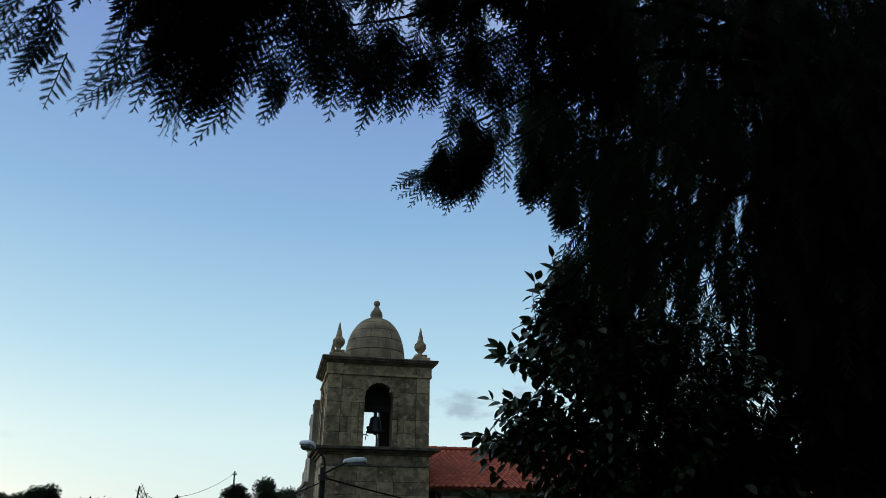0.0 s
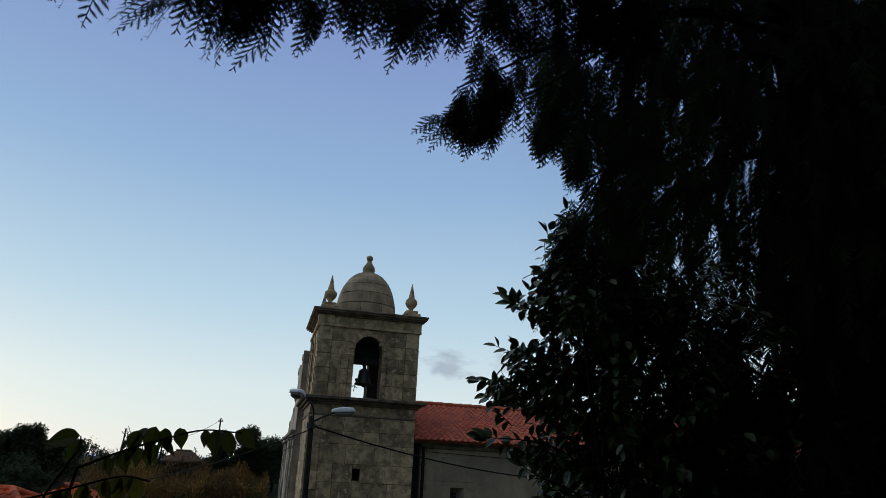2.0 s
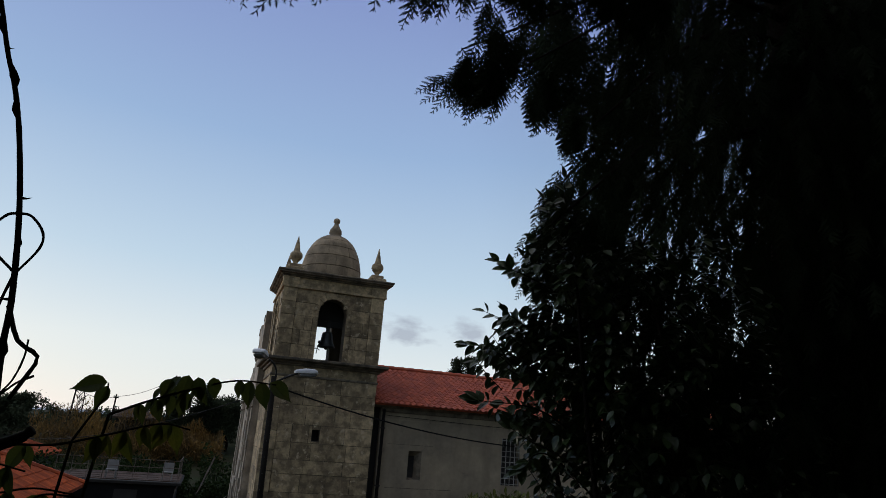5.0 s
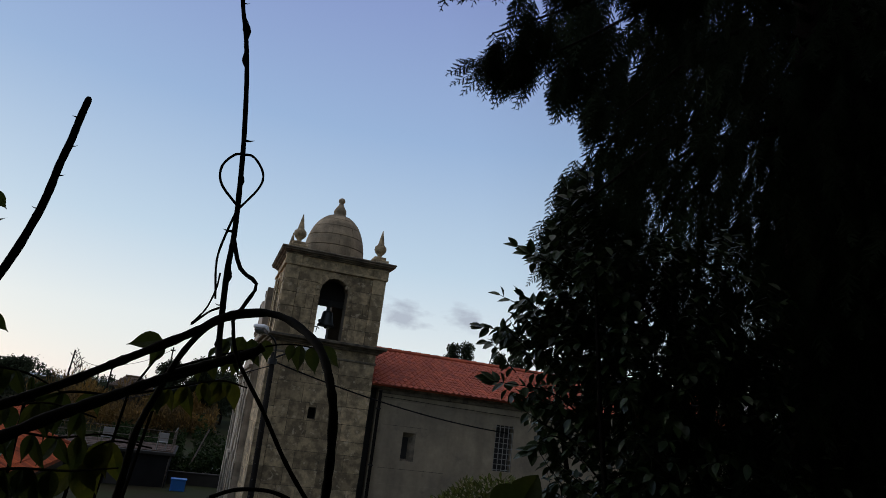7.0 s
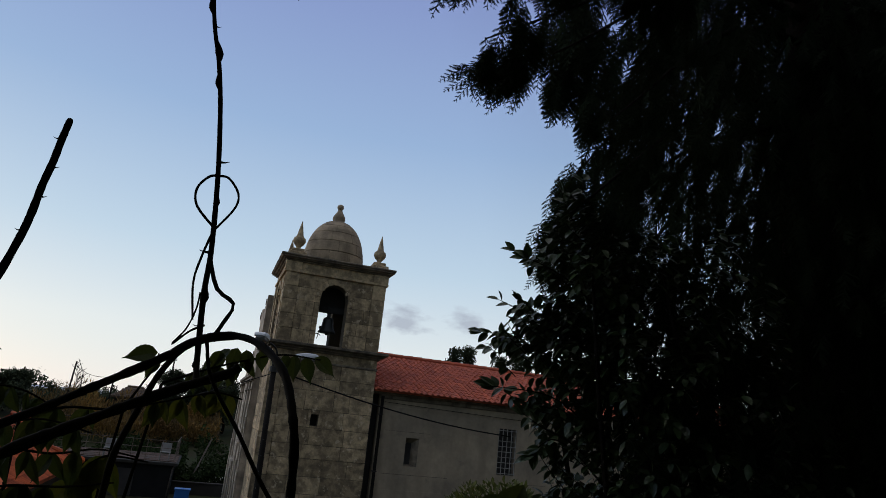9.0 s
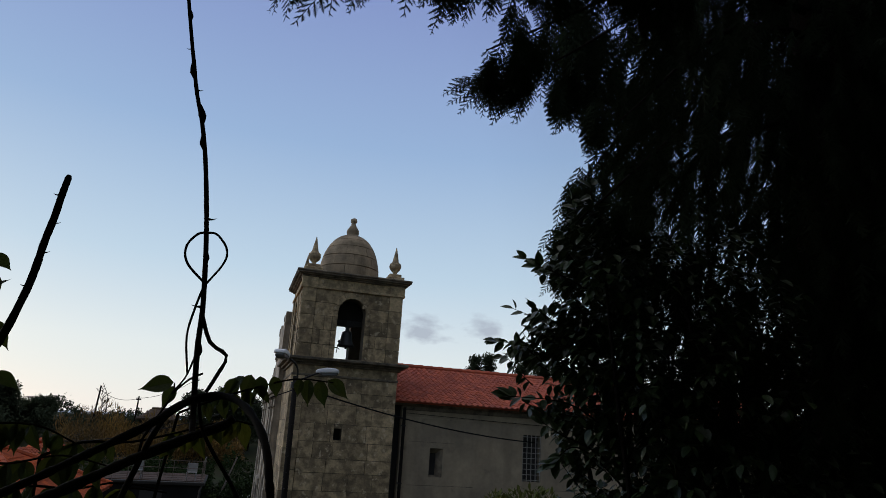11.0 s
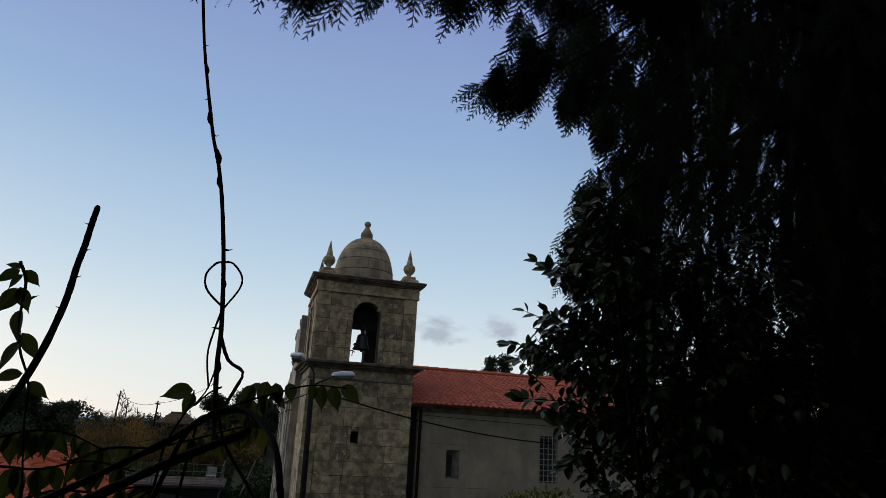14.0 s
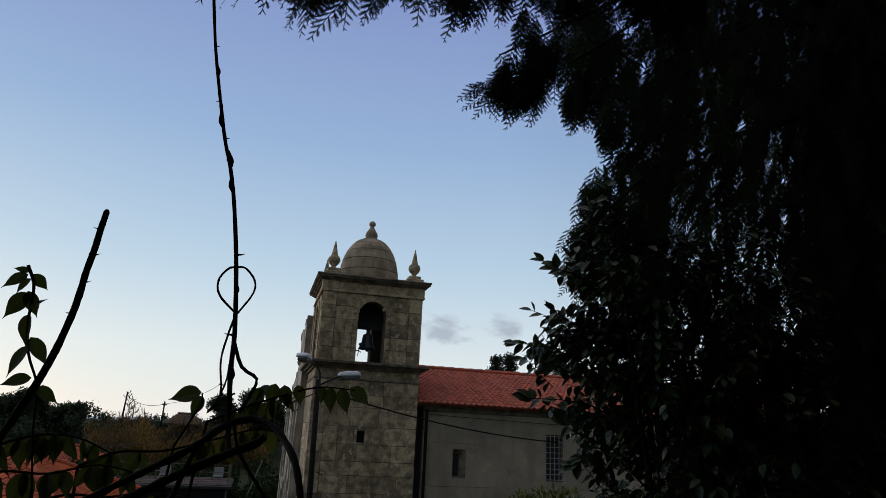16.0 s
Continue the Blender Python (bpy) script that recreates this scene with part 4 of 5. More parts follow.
    masses = [(3.55, 0.42, 0.50, 0.14, 0.10, 0.10, 9), (3.5, 0.55, 0.62, 0.2, 0.14, 0.16, 20), (3.45, 0.62, 0.95, 0.15, 0.1, 0.16, 16), (3.35, 0.70, 1.22, 0.12, 0.06, 0.10, 6),
              (3.4, 0.85, 0.85, 0.3, 0.22, 0.45, 75), (3.5, 0.75, 0.45, 0.3, 0.22, 0.30, 70), (3.5, 0.56, 0.18, 0.12, 0.14, 0.08, 9), (3.5, 0.78, 0.05, 0.25, 0.16, 0.22, 36), (3.5, 0.88, -0.25, 0.25, 0.20, 0.25, 45),
              (3.4, 1.15, 0.45, 0.45, 0.35, 0.75, 150), (3.4, 1.2, -0.3, 0.4, 0.40, 0.5, 120), (3.3, 1.5, 0.2, 0.45, 0.4, 1.0, 140), (3.4, 1.9, -0.2, 0.4, 0.5, 0.8, 130), (3.6, 1.2, -1.0, 0.5, 0.6, 0.5, 90)]
    core = [base + Vector((0, 0, 0.2)), garden(3.6, 1.2, -0.8), garden(3.5, 1.1, 0.2), garden(3.45, 1.0, 0.9)]
    for k in range(5):
        a = 2 * math.pi * k / 5
        o = Vector((math.cos(a), math.sin(a), 0))
        part("stem", tube(smooth_line([base + o * 0.06, core[1] + o * 0.2, core[2] + o * 0.35, core[3] + o * 0.3], 5), 0.022, 0.006, 7), BARK, t)
    for a, r, u, ha, hr, hu, n in masses:
        c = garden(a, r, u)
        for _ in range(n):
            while True:
                q = Vector((rng.uniform(-1, 1), rng.uniform(-1, 1), rng.uniform(-1, 1)))
                if q.length < 1:
                    break
            tip = c + AHEAD * q.x * ha + ASIDE * q.y * hr + Vector((0, 0, q.z * hu))
            inner = garden(3.45, 1.15, min(0.8, max(-1.2, u - 0.15)))
            d = (tip - inner).normalized() * 0.8 + Vector((rng.uniform(-0.5, 0.5), rng.uniform(-0.5, 0.5), rng.uniform(-0.1, 0.6)))
            d.normalize()
            ln = rng.uniform(0.14, 0.28)
            foot = tip - d * ln
            tube([foot, foot.lerp(tip, 0.5) + Vector((0, 0, -0.008)), tip], 0.0028, 0.0014, 4, bm=stems)
            m = rng.randint(8, 11)
            for k in range(m):
                p = foot.lerp(tip, 0.15 + 0.85 * k / (m - 1))
                ang = k * 2.4 + rng.uniform(-0.4, 0.4)
                s = d.cross(Vector((0.2, 0.1, 1))).normalized()
                w = d.cross(s)
                ld = d * rng.uniform(0.3, 0.8) + (s * math.cos(ang) + w * math.sin(ang)) + Vector((0, 0, -0.75))
                mt = leaf_pose(p, ld, Vector((rng.uniform(-0.4, 0.4), rng.uniform(-0.4, 0.4), 1)), rng.uniform(0.054, 0.08))
                (edge if (r < 0.72 and len(edge) < 190) else leaves).append(mt)
    # outer sprigs that stand clear of the bush: foot, tip, leaves
    sprigs = (((3.345, 0.79, 1.2), (3.278, 0.757, 1.40), 5), ((3.37, 0.735, 1.15), (3.32, 0.66, 1.28), 6), ((3.52, 0.74, 1.07), (3.5, 0.67, 1.11), 3), ((3.74, 0.72, 0.91), (3.69, 0.485, 1.02), 12),
              ((3.9, 0.76, 0.66), (3.853, 0.44, 0.757), 6), ((3.86, 0.72, 0.62), (3.8, 0.56, 0.76), 12), ((3.84, 0.73, 0.54), (3.826, 0.34, 0.552), 17), ((3.87, 0.70, 0.46), (3.854, 0.39, 0.475), 12),
              ((3.25, 0.60, 0.20), (3.245, 0.345, 0.21), 9), ((3.34, 0.64, 0.04), (3.33, 0.53, 0.10), 7), ((3.37, 0.69, -0.01), (3.39, 0.59, -0.1), 9), ((3.22, 0.57, 0.83), (3.216, 0.475, 0.86), 8))
    for foot, tip, m in sprigs:
        foot, tip = garden(*foot), garden(*tip)
        d = (tip - foot).normalized()
        inner = garden(3.5, 1.05, foot.z - STAND.z - 0.25)
        tube(smooth_line([inner, inner.lerp(foot, 0.6) + Vector((0, 0, 0.04)), foot, tip], 4), 0.006, 0.0016, 5, bm=stems)
        for k in range(m):
            p = foot.lerp(tip, 1.0 if k == 0 else rng.random() ** 0.7)
            ld = d * rng.uniform(0.5, 1.1) + Vector((rng.uniform(-0.7, 0.7), rng.uniform(-0.7, 0.7), rng.uniform(-0.9, 0.7))) * (0.25 if k == 0 else 1.0)
            edge.append(leaf_pose(p, ld, -AHEAD * rng.uniform(0.3, 1.0) + Vector((rng.uniform(-0.5, 0.5), rng.uniform(-0.5, 0.5), 0.6)), rng.uniform(0.066, 0.09)))
    tagged(part("twig_mass", stems, BARK, t), kind="stuff")
    v, f = leaf_form(0.56, 0.14, 0.12, 5)
    one = small_mesh("leaf", v, f, CAMELLIA)
    for m in edge:
        ob = new("leaf", one)
        ob.parent = t
        ob.matrix_parent_inverse = Matrix.Translation(-t.location)
        ob.matrix_basis = m
    joined("leaves", v, f, leaves, CAMELLIA, t, kind="stuff")


build_camellia()


def leafy_bush(name, label, x, y, z, rx, ry, rz, n, size, mat, seed, category="bush", long=0.35):
    """A free bush of single leaves on short stems."""
    rng = random.Random(seed)
    g = ground_height(x, y)
    t = thing(name, label, category, (x, y, g))
    mats = []
    for _ in range(n):
        while True:
            q = Vector((rng.uniform(-1, 1), rng.uniform(-1, 1), rng.uniform(-1, 1)))
            if 0.35 < q.length < 1:
                break
        wob = 1 + 0.25 * noise.noise(q * 2.3 + Vector((seed, 0, 0)))
        p = Vector((x + q.x * rx * wob, y + q.y * ry * wob, z + q.z * rz * wob))
        d = q + Vector((rng.uniform(-0.8, 0.8), rng.uniform(-0.8, 0.8), rng.uniform(-0.6, 0.8)))
        mats.append(leaf_pose(p, d, Vector((rng.uniform(-0.6, 0.6), rng.uniform(-0.6, 0.6), 1)), size * rng.uniform(0.7, 1.3)))
    v, f = leaf_form(long, 0.2, 0.1, 3)
    joined("foliage", v, f, mats, mat, t, kind="stuff")
    for k in range(4):
        a = k * 1.6 + seed
        part("stem", tube(smooth_line([Vector((x, y, g - 0.05)), Vector((x + 0.3 * rx * math.cos(a), y + 0.3 * ry * math.sin(a), (g + z) / 2)), Vector((x + 0.6 * rx * math.cos(a), y + 0.6 * ry * math.sin(a), z + 0.3 * rz))], 4), 0.03, 0.01, 6), BARK, t)
    return t


SHRUB = material("shrub_leaf", (0.06, 0.088, 0.017), 0.7, vary=0.6, scale=2, per="island", second=(0.10, 0.095, 0.02), through_light=0.3, spec=0.2)
leafy_bush("shrub", "green shrub with slender leaves below the church wall", 1.35, -13.2, 5.05, 1.25, 0.9, 1.12, 10000, 0.105, SHRUB, 61, long=0.42)
leafy_bush("shrub", "tall green shrub beside the camellia", 2.9, -14.2, 5.15, 1.1, 0.9, 1.15, 7000, 0.1, SHRUB, 62)
# unseen bushes added behind and beside the viewpoint to cut the sky light
for k, (a, r, w) in enumerate(((-4.2, -3.2, 2.2), (-4.6, 0.0, 2.2), (-4.0, 3.4, 2.2), (-0.8, 5.2, 1.8), (-1.5, -5.0, 1.8))):
    c = garden(a, r, -0.4)
    leafy_bush("blocker_evergreen", "unseen tall dark bush added behind the garden to block sky light", c.x, c.y, c.z + 1.4, w * 1.2, 1.5, 4.0, 5500, 0.45, HEDGE, 63 + k, "bush", 0.6)


# ---- thorny climber close by ----
VINE = [(-3.4531, -23.3609, 7.2439), (-3.4485, -23.3377, 7.2095), (-3.4443, -23.325, 7.1878), (-3.4399, -23.3148, 7.1684), (-3.4358, -23.3068, 7.1515), (-3.4303, -23.2994, 7.1343), (-3.4255, -23.2914, 7.1127), (-3.4202, -23.2814, 7.079), (-3.4167, -23.2745, 7.0483), (-3.4145, -23.2703, 7.0212), (-3.4141, -23.2679, 6.9981), (-3.411, -23.2663, 6.9623), (-3.4085, -23.2843, 6.945)]
RING = [(-3.415, -23.2758, 7.0382), (-3.4273, -23.2784, 7.0496), (-3.4294, -23.2806, 7.0598), (-3.424, -23.2821, 7.0681), (-3.4182, -23.2822, 7.07), (-3.4121, -23.2818, 7.0696), (-3.4054, -23.2799, 7.0618), (-3.4058, -23.2781, 7.0528), (-3.4147, -23.2758, 7.0382)]
ZIG = [(-3.4148, -23.2722, 7.0209), (-3.4072, -23.2701, 7.003), (-3.3961, -23.2693, 6.9954), (-3.3999, -23.2686, 6.9836), (-3.4052, -23.2683, 6.972)]
ZIG_B = [(-3.4159, -23.2745, 7.0363), (-3.4191, -23.2726, 7.0225), (-3.4213, -23.2708, 7.005), (-3.4176, -23.2691, 6.9825)]
STICK = [(-3.5479, -23.1098, 7.1473), (-3.5508, -23.1063, 7.1321), (-3.5536, -23.1024, 7.1139), (-3.5577, -23.0988, 7.0928), (-3.5608, -23.0953, 7.0695), (-3.5654, -23.093, 7.0461), (-3.5762, -23.0918, 7.0051), (-3.5975, -23.0966, 6.9478), (-3.6132, -23.1031, 6.9146)]
ARCH_A = [(-3.5043, -23.3462, 6.905), (-3.4934, -23.3482, 6.9122), (-3.4711, -23.3484, 6.9247), (-3.4565, -23.3564, 6.9331), (-3.4438, -23.3653, 6.9401), (-3.4235, -23.3749, 6.9519), (-3.41, -23.361, 6.9632), (-3.398, -23.3569, 6.9677), (-3.3845, -23.3778, 6.9642), (-3.3745, -23.4182, 6.9505), (-3.3707, -23.4433, 6.9323), (-3.3683, -23.444, 6.9159), (-3.3679, -23.4458, 6.8965)]
ARCH_B = [(-3.5139, -23.2982, 6.889), (-3.5024, -23.2948, 6.895), (-3.4821, -23.2899, 6.9076), (-3.4595, -23.2863, 6.9199), (-3.4349, -23.2843, 6.9333), (-3.4082, -23.2843, 6.946), (-3.3927, -23.2854, 6.9528), (-3.3865, -23.2862, 6.9578)]
CANE_C = [(-3.3892, -23.3576, 6.9683), (-3.4083, -23.346, 6.9643), (-3.4187, -23.3154, 6.9602), (-3.4287, -23.2945, 6.9462), (-3.4377, -23.2744, 6.924), (-3.4434, -23.2754, 6.9042), (-3.4447, -23.2773, 6.8828), (-3.4457, -23.2795, 6.8664)]
CANE_D = [(-3.4067, -23.3212, 6.9673), (-3.4008, -23.3198, 6.9482), (-3.3828, -23.3204, 6.9225), (-3.3679, -23.3231, 6.8996), (-3.3527, -23.3276, 6.8801)]
TENDRIL = [(-3.4117, -23.1977, 6.988), (-3.4207, -23.1971, 6.9827), (-3.4307, -23.1962, 6.9723), (-3.4232, -23.1973, 6.9842), (-3.4193, -23.1992, 6.9983), (-3.4187, -23.2011, 7.01)]
LOW_CANE = [(-3.396, -23.1786, 6.8608), (-3.3788, -23.1788, 6.8672), (-3.3564, -23.1809, 6.8681), (-3.3365, -23.1844, 6.862)]
LEAF_STALK = [(-3.495, -22.171, 6.968), (-3.416, -22.169, 7.005), (-3.333, -22.171, 7.036), (-3.259, -22.176, 7.057), (-3.179, -22.185, 7.055)]
LEAF_STALK_B = [(-3.564, -22.092, 6.911), (-3.537, -22.089, 6.968), (-3.518, -22.088, 7.007), (-3.519, -22.088, 7.033)]
HANG_STEM = [(-3.7853, -22.5401, 7.203), (-3.7732, -22.5302, 7.17), (-3.7731, -22.5219, 7.1145), (-3.7647, -22.5138, 7.0603), (-3.7445, -22.5048, 7.0075), (-3.7379, -22.5023, 6.9363), (-3.7227, -22.5028, 6.8505)]
LOW_STALK = [(-3.87, -22.362, 6.895), (-3.81, -22.342, 6.919), (-3.765, -22.329, 6.931), (-3.71, -22.316, 6.927), (-3.653, -22.306, 6.902)]
MID_STALK = [(-3.703, -22.316, 6.877), (-3.641, -22.303, 6.904), (-3.56, -22.292, 6.909), (-3.477, -22.285, 6.932), (-3.39, -22.284, 6.958), (-3.335, -22.286, 6.951)]
MID_STALK_B = [(-3.6, -22.329, 6.785), (-3.569, -22.322, 6.82), (-3.54, -22.318, 6.829), (-3.482, -22.314, 6.823)]
LOW_STALK_B = [(-3.856, -22.425, 6.853), (-3.799, -22.406, 6.87), (-3.733, -22.388, 6.867), (-3.657, -22.37, 6.883), (-3.579, -22.359, 6.867)]
SHADE_STALK = [(-3.765, -22.386, 6.81), (-3.704, -22.369, 6.831), (-3.632, -22.355, 6.828), (-3.566, -22.345, 6.84), (-3.501, -22.34, 6.832)]
SHADE_STALK_B = [(-3.733, -22.459, 6.77), (-3.667, -22.442, 6.783), (-3.592, -22.429, 6.785), (-3.521, -22.419, 6.795)]
GREEN_LEAVES = [(-3.521, -22.089, 7.034, -3.591, -22.095, 7.014),
    (-3.518, -22.088, 7.026, -3.538, -22.089, 6.974),
    (-3.373, -22.171, 7.055, -3.411, -22.168, 7.003),
    (-3.358, -22.171, 7.059, -3.372, -22.169, 7.003),
    (-3.339, -22.172, 7.057, -3.326, -22.17, 7.003),
    (-3.31, -22.173, 7.059, -3.298, -22.172, 7.012),
    (-3.391, -22.17, 7.049, -3.403, -22.168, 6.998),
    (-3.252, -22.177, 7.058, -3.255, -22.175, 7.018),
    (-3.234, -22.179, 7.059, -3.231, -22.177, 6.998),
    (-3.212, -22.181, 7.058, -3.192, -22.181, 6.998),
    (-3.192, -22.184, 7.059, -3.142, -22.189, 7.021),
    (-3.407, -22.169, 7.028, -3.422, -22.169, 7.0)]
HANGING_LEAVES = [(-3.7834, -22.5367, 7.1886, -3.8174, -22.5434, 7.1624),
    (-3.7816, -22.5369, 7.1926, -3.8048, -22.5451, 7.1957),
    (-3.7759, -22.5346, 7.1899, -3.7531, -22.5234, 7.1658),
    (-3.7787, -22.534, 7.182, -3.7978, -22.5355, 7.1548),
    (-3.777, -22.5294, 7.1583, -3.8097, -22.5336, 7.1138),
    (-3.7798, -22.5308, 7.1615, -3.7622, -22.5193, 7.1197),
    (-3.7724, -22.5231, 7.1257, -3.7744, -22.5174, 7.0684),
    (-3.7669, -22.5156, 7.0738, -3.792, -22.5197, 7.0213),
    (-3.7667, -22.5169, 7.0877, -3.7348, -22.504, 7.0433),
    (-3.7548, -22.5084, 7.023, -3.797, -22.5208, 7.0084),
    (-3.7463, -22.5054, 7.0092, -3.7107, -22.4952, 6.9846),
    (-3.7684, -22.5436, 7.1301, -3.7461, -22.5402, 7.1518)]
NEAR_LEAF = [(-3.1483, -23.1411, 6.865, -3.1325, -23.1462, 6.896),
    (-3.1594, -23.1144, 6.8603, -3.1315, -23.1254, 6.8813)]



def build_climber():
    rng = random.Random(71)
    foot = Vector((-3.43, -23.2, 0))
    foot.z = ground_height(foot.x, foot.y)
    t = thing("thorny_climber", "thorny leafless climber canes with curling tendrils", "climber", tuple(foot))

    def cane(name, pts, r0, r1, n=6, knots=0.12, sides=9):
        ln = smooth_line(pts, n)
        return part(name, tube(ln, r0, r1, sides, knots=knots, rng=rng), CANE, t, smooth=True), ln

    def thorn(parent, p, d, size):
        d = d.normalized()
        part("thorn", tube([p, p + d * size * 0.5 + Vector((0, 0, -0.0004)), p + d * size], size * 0.16, size * 0.02, 6), CANE, parent)

    shoot, ln = cane("upright_shoot", VINE, 0.00095, 0.0019, 8)
    for k, side, size in ((9, 1, 0.0022), (21, -1, 0.0026), (31, 1, 0.003), (56, 1, 0.0055), (71, -1, 0.0062), (84, -1, 0.0035)):
        p = ln[min(k, len(ln) - 1)]
        thorn(shoot, p + ASIDE * 0.0012 * side, ASIDE * side + Vector((0, 0, 0.15)), size)
    # buds swell on one side of the shoot
    for k, side, size in ((14, 1, 0.0013), (26, -1, 0.0021), (37, 1, 0.0026), (44, -1, 0.0021), (62, 1, 0.0016), (80, 1, 0.0024), (90, -1, 0.002)):
        p = ln[min(k, len(ln) - 2)]
        d = (ln[min(k + 1, len(ln) - 1)] - p).normalized()
        q = p + ASIDE * side * 0.0009
        bud = bmesh.new()
        line = [q + d * size * z for z in (-2.6, -1.6, -0.5, 0.5, 1.5, 2.4)]
        rings = []
        for c, w in zip(line, (0.12, 0.5, 0.85, 1.0, 0.6, 0.12)):
            rings.append([bud.verts.new(c + (ASIDE * math.cos(a) + AHEAD * math.sin(a)) * size * w) for a in (2 * math.pi * i / 8 for i in range(8))])
        for ra, rb in zip(rings, rings[1:]):
            for i in range(8):
                bud.faces.new((ra[i], ra[(i + 1) % 8], rb[(i + 1) % 8], rb[i]))
        part("bud", bud, CANE, shoot, smooth=True)
    cane("tendril", RING, 0.0008, 0.0007, 8, 0.1, 6)
    cane("tendril", ZIG, 0.0012, 0.0011, 3, 0.3, 6)
    cane("tendril", ZIG_B, 0.0008, 0.0006, 5, 0.2, 6)
    cane("tendril", TENDRIL, 0.0007, 0.0006, 5, 0.3, 6)
    stick, ln = cane("cut_cane", STICK, 0.0027, 0.0034, 7)
    tip, d = ln[0], (ln[0] - ln[1]).normalized()
    part("cut_end", tube([tip - d * 0.001, tip + d * 0.0014, tip + d * 0.0024, tip + d * 0.0028], 0.0028, 0.0010, 9), CANE, stick, smooth=True)
    for k, side in ((7, -1), (16, 1), (24, 1), (33, -1)):
        thorn(stick, ln[min(k, len(ln) - 1)] + ASIDE * 0.003 * side, ASIDE * side + Vector((0, 0, 0.3)), 0.0045)
    cane("arching_cane", ARCH_A, 0.0020, 0.0015, 7, 0.3)
    cane("arching_cane", ARCH_B, 0.0031, 0.0024, 7, 0.32)
    cane("arching_cane", CANE_C, 0.0012, 0.0021, 7, 0.2)
    cane("arching_cane", CANE_D, 0.0009, 0.0012, 7)
    cane("arching_cane", LOW_CANE, 0.0014, 0.0014, 6)
    # stems down to the soil
    for a in (STICK[-1], ARCH_A[-1], ARCH_A[0], ARCH_B[0], CANE_C[-1], CANE_D[-1], LOW_CANE[0], LOW_CANE[-1]):
        a = Vector(a)
        part("root_cane", tube(smooth_line([a, a.lerp(foot, 0.4) + ASIDE * 0.03, foot + Vector((rng.uniform(-0.1, 0.1), rng.uniform(-0.1, 0.1), -0.03))], 6), 0.0018, 0.005, 7, knots=0.1, rng=rng), CANE, t)


build_climber()


def build_wisteria():
    """The leafy vine that runs among the canes, with its drooping leaflets."""
    foot = Vector((-3.75, -22.3, 0))
    foot.z = ground_height(foot.x, foot.y)
    t = thing("leafy_vine", "leafy garden vine with drooping green and yellowing leaflets", "vine", tuple(foot))
    for pts in (LEAF_STALK, LEAF_STALK_B, HANG_STEM, LOW_STALK, MID_STALK, MID_STALK_B, LOW_STALK_B, SHADE_STALK, SHADE_STALK_B):
        part("stalk", tube(smooth_line(pts, 5), 0.0028, 0.0015, 6), CANE, t)
        a = Vector(pts[-1] if pts is HANG_STEM else pts[0])
        part("stalk", tube(smooth_line([a, a.lerp(foot, 0.5) + AHEAD * 0.08, foot], 6), 0.003, 0.006, 7), CANE, t)
    rng = random.Random(81)
    for group, mat, width, label in ((GREEN_LEAVES, VINELEAF, 0.58, "green pointed leaflet"), (HANGING_LEAVES, VINELEAF, 0.52, "dark green oval leaflet")):
        for g in group:
            b, e = Vector(g[:3]), Vector(g[3:])
            v, f = leaf_form(width * rng.uniform(0.85, 1.15), rng.uniform(0.03, 0.10), rng.uniform(0.08, 0.2), 9, 0.9)
            m = leaf_pose(b, e - b, -AHEAD * rng.uniform(0.7, 1.2) + ASIDE * rng.uniform(-0.6, 0.6) + Vector((0, 0, 0.5)), (e - b).length)
            me = small_mesh("leaflet", [tuple(m @ Vector(q)) for q in v], f, mat)
            ob = new("leaflet", me)
            ob.parent = t
            ob.matrix_parent_inverse = Matrix.Translation(-foot)
            tagged(ob, label)
    # paired leaflets that droop from the lower stalks: stalk, from, to, pairs, length, material
    for pts, a, b, n, size, mat in ((MID_STALK, 0.62, 0.9, 5, 0.055, YELLOWLEAF), (MID_STALK_B, 0.0, 0.6, 4, 0.07, YELLOWLEAF), (MID_STALK, 0.3, 0.62, 2, 0.05, VINELEAF), (LEAF_STALK, 0.18, 0.55, 5, 0.05, VINELEAF), (LOW_STALK, 0.2, 1.0, 9, 0.055, VINELEAF), (LOW_STALK_B, 0.15, 0.95, 8, 0.055, VINELEAF),
                                    (SHADE_STALK, 0.0, 0.62, 7, 0.06, VINELEAF), (SHADE_STALK_B, 0.0, 0.6, 7, 0.06, VINELEAF)):
        ln = smooth_line(pts, 6)
        for k in range(n):
            i = int((a + (b - a) * (k + rng.uniform(-0.2, 0.2)) / max(1, n - 1)) * (len(ln) - 1))
            p = ln[min(max(i, 0), len(ln) - 1)]
            for side in (-1, 1):
                d = Vector((0, 0, -1)) + ASIDE * side * rng.uniform(0.1, 0.65) + AHEAD * rng.uniform(-0.3, 0.3)
                v, f = leaf_form(rng.uniform(0.42, 0.56), rng.uniform(0.03, 0.2), rng.uniform(0.08, 0.25), 9, 0.9)
                m = leaf_pose(p, d, -AHEAD * rng.uniform(0.5, 1.2) + ASIDE * rng.uniform(-0.8, 0.8) + Vector((0, 0, 0.4)), size * rng.uniform(0.75, 1.25))
                ob = new("leaflet", small_mesh("leaflet", [tuple(m @ Vector(q)) for q in v], f, mat))
                ob.parent = t
                ob.matrix_parent_inverse = Matrix.Translation(-foot)
                tagged(ob, "yellowing leaflet" if mat is YELLOWLEAF else "dark green leaflet")


build_wisteria()


def build_near_leaf():
    foot = Vector((-2.93, -23.0, 0))
    foot.z = ground_height(foot.x, foot.y)
    t = thing("broad_leaf_plant", "broad dark green leaves of a garden plant", "plant", tuple(foot))
